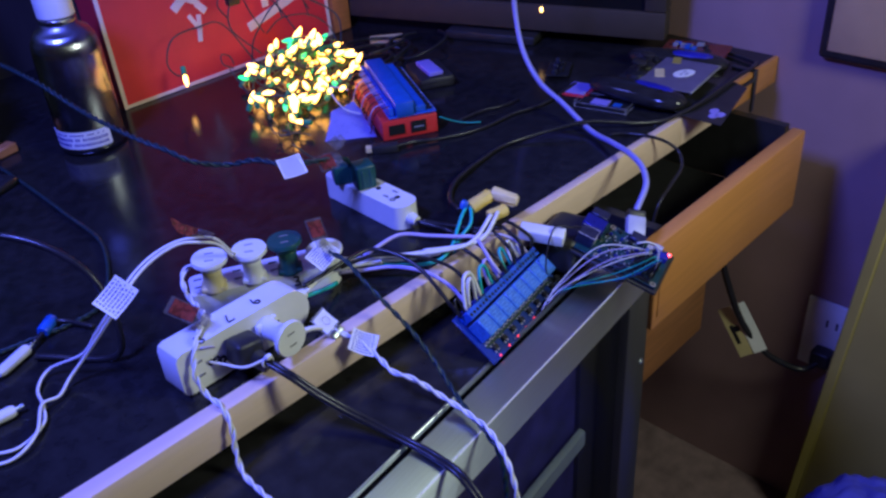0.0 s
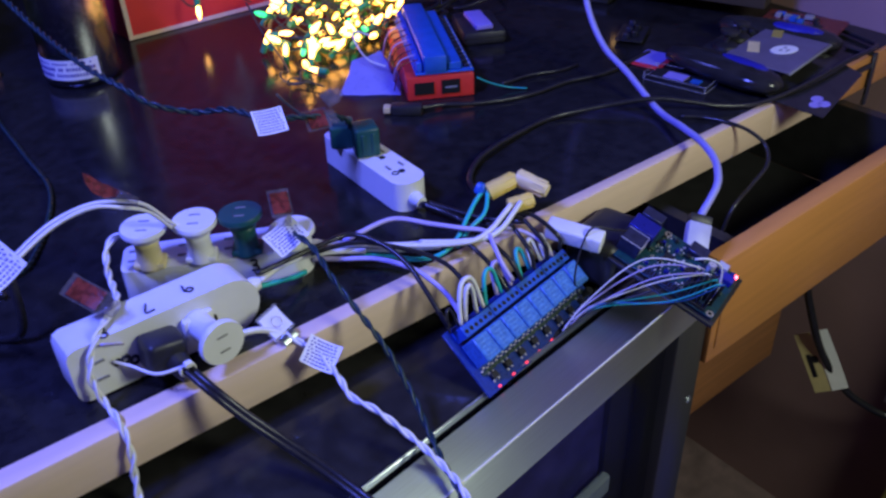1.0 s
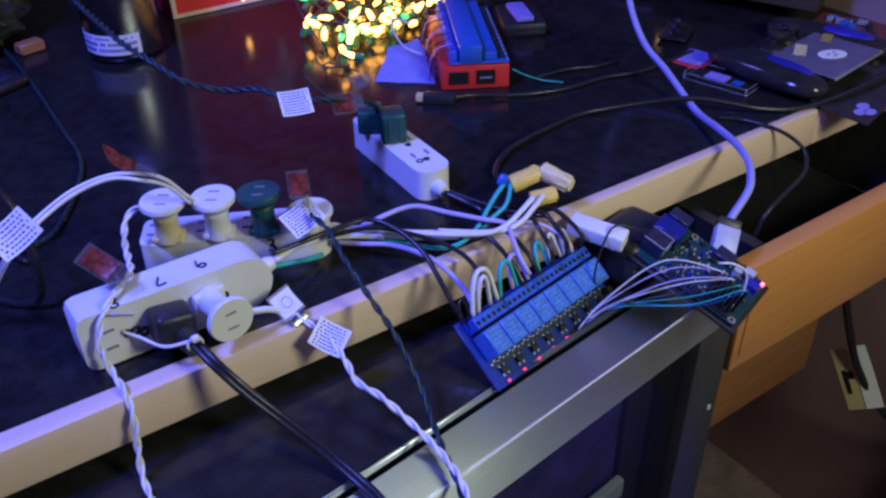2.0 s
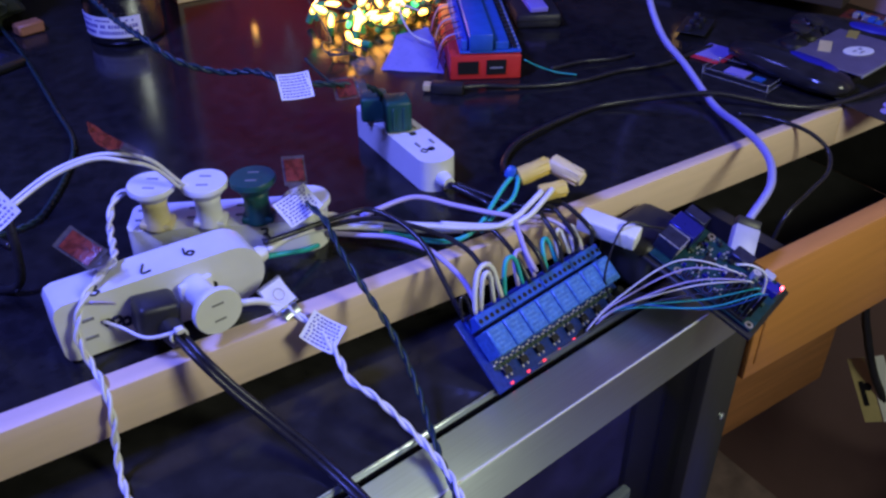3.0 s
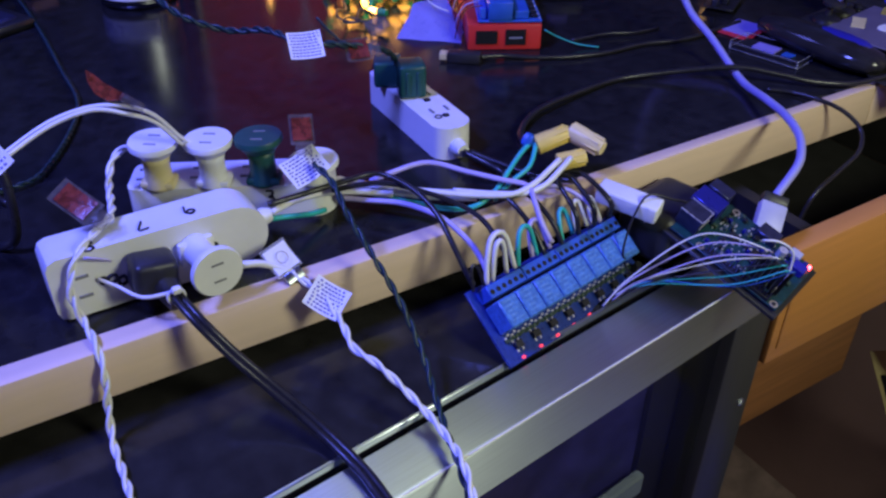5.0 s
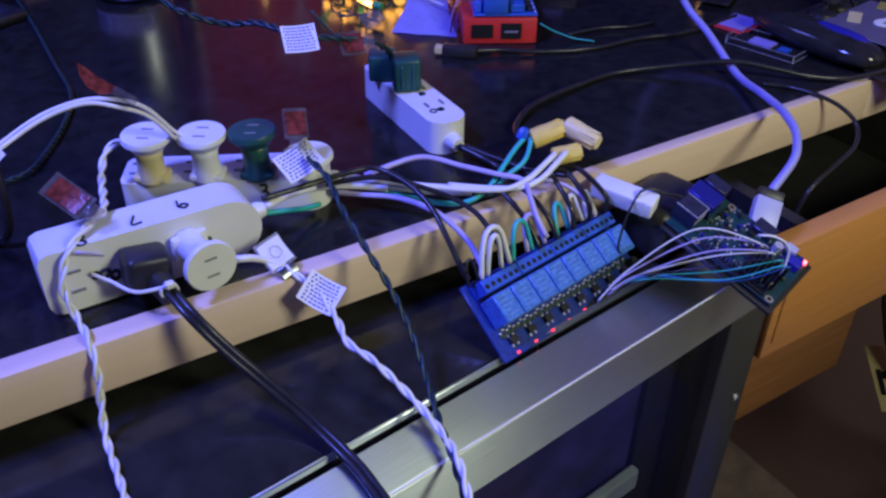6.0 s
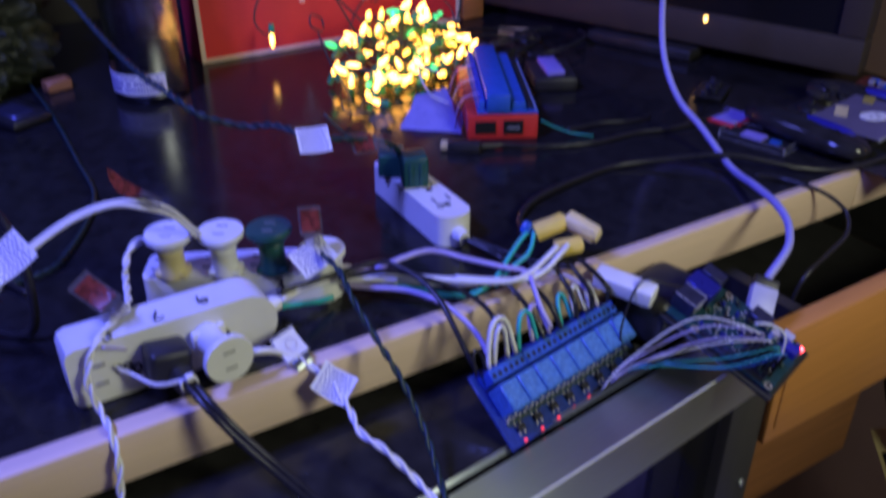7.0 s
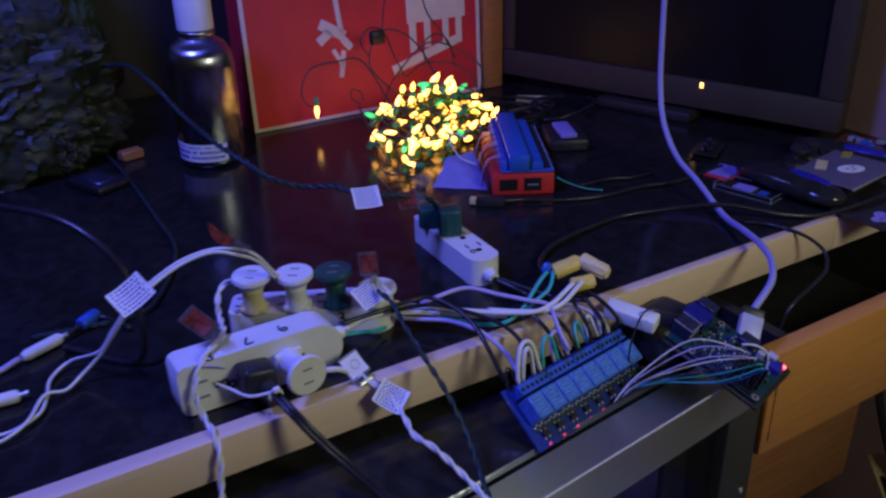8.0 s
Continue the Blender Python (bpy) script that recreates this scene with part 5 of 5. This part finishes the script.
post = thing("dark_post", "dark brown upright panel beside the red box", "panel", (0.345, 0.585, TOP + 0.0003))
part("upright", span((-0.016, 0, 0), (0.018, 0.06, 0.42), 0.003, 2), OAK_DARK, post)

# ---- monitor ----
md = Vector((0.101, -0.288, 0)).normalized()
MM = axes((0.362, 0.600, 0.0), md, (0, 0, 1))
mon = tagged(new("monitor"), "dark switched-off monitor with a beige bezel", "monitor")
mon.matrix_basis = MM
L = 0.50
part("bezel", span((0, 0.768, -0.03), (L, 0.806, 0.0), 0.003, 2), BEZEL, mon)
part("bezel", span((0, 0.8062, -0.03), (0.030, 1.10, 0.0), 0.003, 2), BEZEL, mon)
part("bezel", span((L - 0.030, 0.8062, -0.03), (L, 1.10, 0.0), 0.003, 2), BEZEL, mon)
part("bezel", span((0, 1.1002, -0.03), (L, 1.14, 0.0), 0.003, 2), BEZEL, mon)
part("screen", span((0.0302, 0.8062, -0.02), (L - 0.0302, 1.10, -0.005)), SCREEN, mon)
part("back_shell", span((0.01, 0.775, -0.07), (L - 0.01, 1.13, -0.031), 0.006, 2), BLACK, mon)
part("stand", span((L / 2 - 0.07, TOP + 0.0003, -0.11), (L / 2 + 0.07, TOP + 0.014, 0.015), 0.004, 2), BLACK, mon)
part("neck", span((L / 2 - 0.03, TOP + 0.0142, -0.075), (L / 2 + 0.03, 0.80, -0.0705), 0.002, 1), BLACK, mon)
part("power_lamp", box((0.0045, 0.0070, 0.002), (0.326, 0.800, 0.0012), 0.0006, 1), AMBER, mon, "lit amber lamp")

# ---- string lights in a heap ----
lights = thing("string_lights", "heap of small clear string lights on dark wire", "string lights", (0.152, 0.452, TOP + 0.0004))
rng = random.Random(21)


def heap_point():
    a, q = rng.uniform(0, 2 * math.pi), math.sqrt(rng.random())
    x, y = 0.096 * q * math.cos(a), 0.078 * q * math.sin(a)
    top = 0.062 * max(0.05, 1 - q ** 2)
    return Vector((x + 0.35 * y, y - 0.10 * x, 0.006 + rng.random() * top))


bulb_bm = lathe([(0.0016, 0), (0.0030, 0.002), (0.0033, 0.007), (0.0024, 0.012), (0.0006, 0.0155)], 8)
bulb_me = bpy.data.meshes.new("bulb")
bulb_bm.to_mesh(bulb_me)
bulb_bm.free()
bulb_me.materials.append(BULB)
green_me = bulb_me.copy()
green_me.materials.clear()
green_me.materials.append(BULB_GREEN)
sock_bm = lathe([(0.0030, -0.011), (0.0036, -0.009), (0.0036, -0.001), (0.0028, 0.0)], 8)
sock_me = bpy.data.meshes.new("socket")
sock_bm.to_mesh(sock_me)
sock_bm.free()
sock_me.materials.append(SOCKET)
spots = []
for k in range(110):
    p = heap_point() if k < 103 else Vector((-0.095 + 0.008 * (k - 103) + rng.uniform(-0.012, 0.012), -0.115 + 0.012 * (k - 103), 0.006 + rng.random() * 0.008))
    d = Vector((rng.uniform(-1, 1), rng.uniform(-1, 0.6), rng.uniform(-0.25, 1))).normalized()
    m = Matrix.Translation(p + Vector((0, 0, 0.004))) @ d.to_track_quat("Z", "Y").to_matrix().to_4x4()
    spots.append(p)
    for nm, me in (("bulb", green_me if k % 6 == 0 else bulb_me), ("socket", sock_me)):
        o = new(nm, me)
        o.parent = lights
        o.matrix_basis = m
for k in range(11):
    pts = [p + Vector((rng.uniform(-0.01, 0.01), rng.uniform(-0.01, 0.01), rng.uniform(0.0, 0.012))) for p in spots[k * 9:k * 9 + 9]]
    part("wire", tube(pts, 0.0010, 5, 0.004), WIRE_GREEN, lights, smooth=True)
for pts in ([(-0.02, 0.06, 0.03), (-0.045, 0.085, 0.085), (-0.075, 0.095, 0.088), (-0.112, 0.100, 0.082), (-0.128, 0.098, 0.055), (-0.122, 0.092, 0.038), (-0.112, 0.090, 0.036)],
            [(0.05, 0.03, 0.03), (0.03, 0.075, 0.10), (-0.01, 0.09, 0.12), (-0.035, 0.085, 0.08), (-0.01, 0.06, 0.04)],
            [(0.07, -0.01, 0.03), (0.10, 0.03, 0.07), (0.05, 0.07, 0.10), (0.00, 0.08, 0.06), (-0.04, 0.04, 0.04)],
            [(-0.06, -0.06, 0.01), (-0.085, -0.10, 0.006), (-0.10, -0.13, 0.012), (-0.12, -0.12, 0.010), (-0.105, -0.10, 0.006), (-0.09, -0.135, 0.004)]):
    part("wire", tube(pts, 0.0011, 5, 0.004), WIRE_GREEN, lights, smooth=True)
o = new("bulb", bulb_me)
o.parent = lights
o.matrix_basis = pose(-0.112, 0.090, 0.036, 160, 10, 0)
o = new("socket", sock_me)
o.parent = lights
o.matrix_basis = pose(-0.112, 0.090, 0.036, 160, 10, 0)
for pts in ([(-0.035, 0.085, 0.090), (-0.045, 0.088, 0.110), (-0.030, 0.090, 0.125), (-0.010, 0.090, 0.118), (0.002, 0.085, 0.085), (0.010, 0.075, 0.060)],
            [(-0.012, 0.090, 0.118), (-0.006, 0.092, 0.150), (0.006, 0.095, 0.190), (0.012, 0.098, 0.240)],
            [(0.010, 0.070, 0.060), (0.045, 0.080, 0.070), (0.085, 0.070, 0.066), (0.104, 0.050, 0.045), (0.100, 0.030, 0.015)],
            [(0.045, 0.078, 0.070), (0.050, 0.090, 0.095), (0.072, 0.092, 0.104), (0.090, 0.090, 0.090), (0.092, 0.080, 0.060)],
            [(0.045, 0.095, 0.200), (0.055, 0.092, 0.140), (0.078, 0.088, 0.105), (0.094, 0.080, 0.070)],
            [(-0.080, 0.020, 0.050), (-0.092, 0.024, 0.058), (-0.088, 0.030, 0.068), (-0.076, 0.030, 0.062), (-0.078, 0.022, 0.054)],
            [(-0.085, 0.022, 0.050), (-0.092, -0.020, 0.030), (-0.094, -0.060, 0.012), (-0.104, -0.090, 0.010), (-0.118, -0.100, 0.016), (-0.122, -0.112, 0.012), (-0.108, -0.118, 0.008), (-0.096, -0.105, 0.014), (-0.085, -0.130, 0.010)]):
    part("wire", tube(pts, 0.0010, 5, 0.004), WIRE_GREEN, lights, smooth=True)
part("splice_box", box((0.020, 0.012, 0.018), (-0.020, 0.090, 0.112), 0.004, 2), CHIP, lights, "black wire splice above the heap")

# ---- wall things: framed panel, outlet, cord with a tag, olive board ----
fr = thing("wall_frame", "tan panel in a dark rounded frame on the wall", "frame", (0.604, -0.205, 0.765))
part("rim", span((-0.016, -0.15, 0), (-0.001, 0.15, 0.30), 0.006, 3), BLACK, fr)
part("panel", span((-0.019, -0.138, 0.012), (-0.0162, 0.138, 0.288), 0.002, 2), TAN, fr)
out = thing("wall_outlet", "white outlet plate on the wall", "outlet", (0.604, -0.140, 0.348))
part("plate", span((-0.006, -0.040, -0.060), (-0.0005, 0.038, 0.060), 0.0015, 2), WHITE, out)
part("slot", span((-0.0066, -0.010, 0.018), (-0.0055, -0.007, 0.030)), SLOT, out)
part("slot", span((-0.0066, 0.004, 0.018), (-0.0055, 0.007, 0.030)), SLOT, out)
wp = thing("wall_plug", "black plug in the wall outlet", "plug", (0.588, -0.140, 0.318))
part("body", box((0.026, 0.030, 0.028), (0, 0, 0), 0.006, 3), BLACK, wp)
cord("mains_cable", [(0.50, 0.03, 0.56), (0.508, 0.005, 0.50), (0.515, -0.012, 0.440), (0.524, -0.038, 0.375), (0.536, -0.072, 0.330), (0.548, -0.095, 0.312), (0.565, -0.122, 0.300), (0.580, -0.140, 0.314)], 0.0048, RUBBER, "thick black cord from the desk to the outlet", sides=10)
tg = tagged(new("cord_tag"), "cream and white tag folded round a black cord", "tag")
tg.matrix_basis = facing((0.528, -0.049, 0.366), (0, -0.6, -0.8), (-1, -0.25, 0.35))
part("flap", sheet(0.078, 0.020, 0.002, 0.0006), PAPER, tg)
fl = part("flap", box((0.078, 0.021, 0.0006), (0, -0.0225, 0.0005), m=pose(0, 0, 0, 10)), TAPE, tg, "cream half of the tag")
part("print", box((0.030, 0.006, 0.0003), (0.004, -0.0245, 0.0012), m=pose(0, 0, 0, 10)), INK, fl)
part("print", lathe([(0.005, 0), (0.005, 0.0003)], 16, pose(-0.004, -0.018, -0.0022, 10)), INK, fl)
ob = thing("olive_board", "olive-yellow board leaning by the wall", "board", (0.552, -0.150, 0.0), (4, 0, 0))
part("panel", span((0.0, -0.42, 0.0), (0.04, 0.0, 0.70), 0.004, 2), OLIVE, ob)
part("edge", span((-0.004, -0.006, 0.0), (0.044, 0.010, 0.705), 0.002, 1), OLIVE, ob)


def crumpled(size, seed, amount=0.25, cuts=3):
    bm = bmesh.new()
    bmesh.ops.create_icosphere(bm, subdivisions=cuts + 1, radius=1)
    for v in bm.verts:
        q = v.co + 0.35 * noise.noise_vector(v.co * 2.2 + Vector((seed, seed, 0)))
        n = noise.noise(q * 1.8 + Vector((seed, 0, 0))) + 0.9 * (0.5 - abs(noise.noise(q * 3.6 + Vector((0, seed, 0))))) + 0.7 * (0.4 - abs(noise.noise(q * 8 + Vector((0, 0, seed))))) + 0.35 * (0.4 - abs(noise.noise(q * 17)))
        v.co *= 1 + amount * n
        v.co = Vector((v.co.x * size[0], v.co.y * size[1], max(v.co.z, -0.75) * size[2]))
    low = min(v.co.z for v in bm.verts)
    bmesh.ops.translate(bm, vec=(0, 0, -low), verts=bm.verts)
    return bm


for nm, lab, cat, at, size, seed, mt, rough_ in (
        ("plastic_bag", "crumpled dark plastic bag at the back of the desk", "bag", (-0.36, 0.64, TOP + 0.0004), (0.16, 0.09, 0.11), 3, BAG, 0.22),
        ("plastic_bag", "crumpled dark bag beside the steel bottle", "bag", (-0.280, 0.615, TOP + 0.0004), (0.055, 0.05, 0.055), 9, BAG, 0.22),
        ("green_cloth", "bunched dusty green cloth behind the bottle", "cloth", (-0.25, 0.72, TOP + 0.0004), (0.07, 0.05, 0.16), 6, LEAF, 0.22),
        ("blue_bundle", "blue cloth bundle on the floor", "cloth", (0.42, -0.33, 0.0), (0.10, 0.14, 0.16), 12, BLUE_CLOTH, 0.08)):
    th = thing(nm, lab, cat, at)
    part("folds", crumpled(size, seed, rough_, 5), mt, th, smooth=rough_ < 0.1)
th = thing("plastic_tray", "small dark plastic tray on the desk", "tray", (-0.243, 0.513, TOP + 0.0004), (0, 0, 25))
part("tray", span((-0.022, -0.030, 0), (0.022, 0.030, 0.010), 0.004, 2), CHIP, th)
part("content", span((-0.014, -0.02, 0.003), (0.012, 0.018, 0.012), 0.002, 1), DARK_METAL, th)
th = thing("brown_box", "small brown wooden block beside the bag", "block", (-0.19, 0.585, TOP + 0.0004), (0, 0, 15))
part("block", span((-0.014, -0.008, 0), (0.014, 0.008, 0.012), 0.002, 1), OAK_DARK, th)
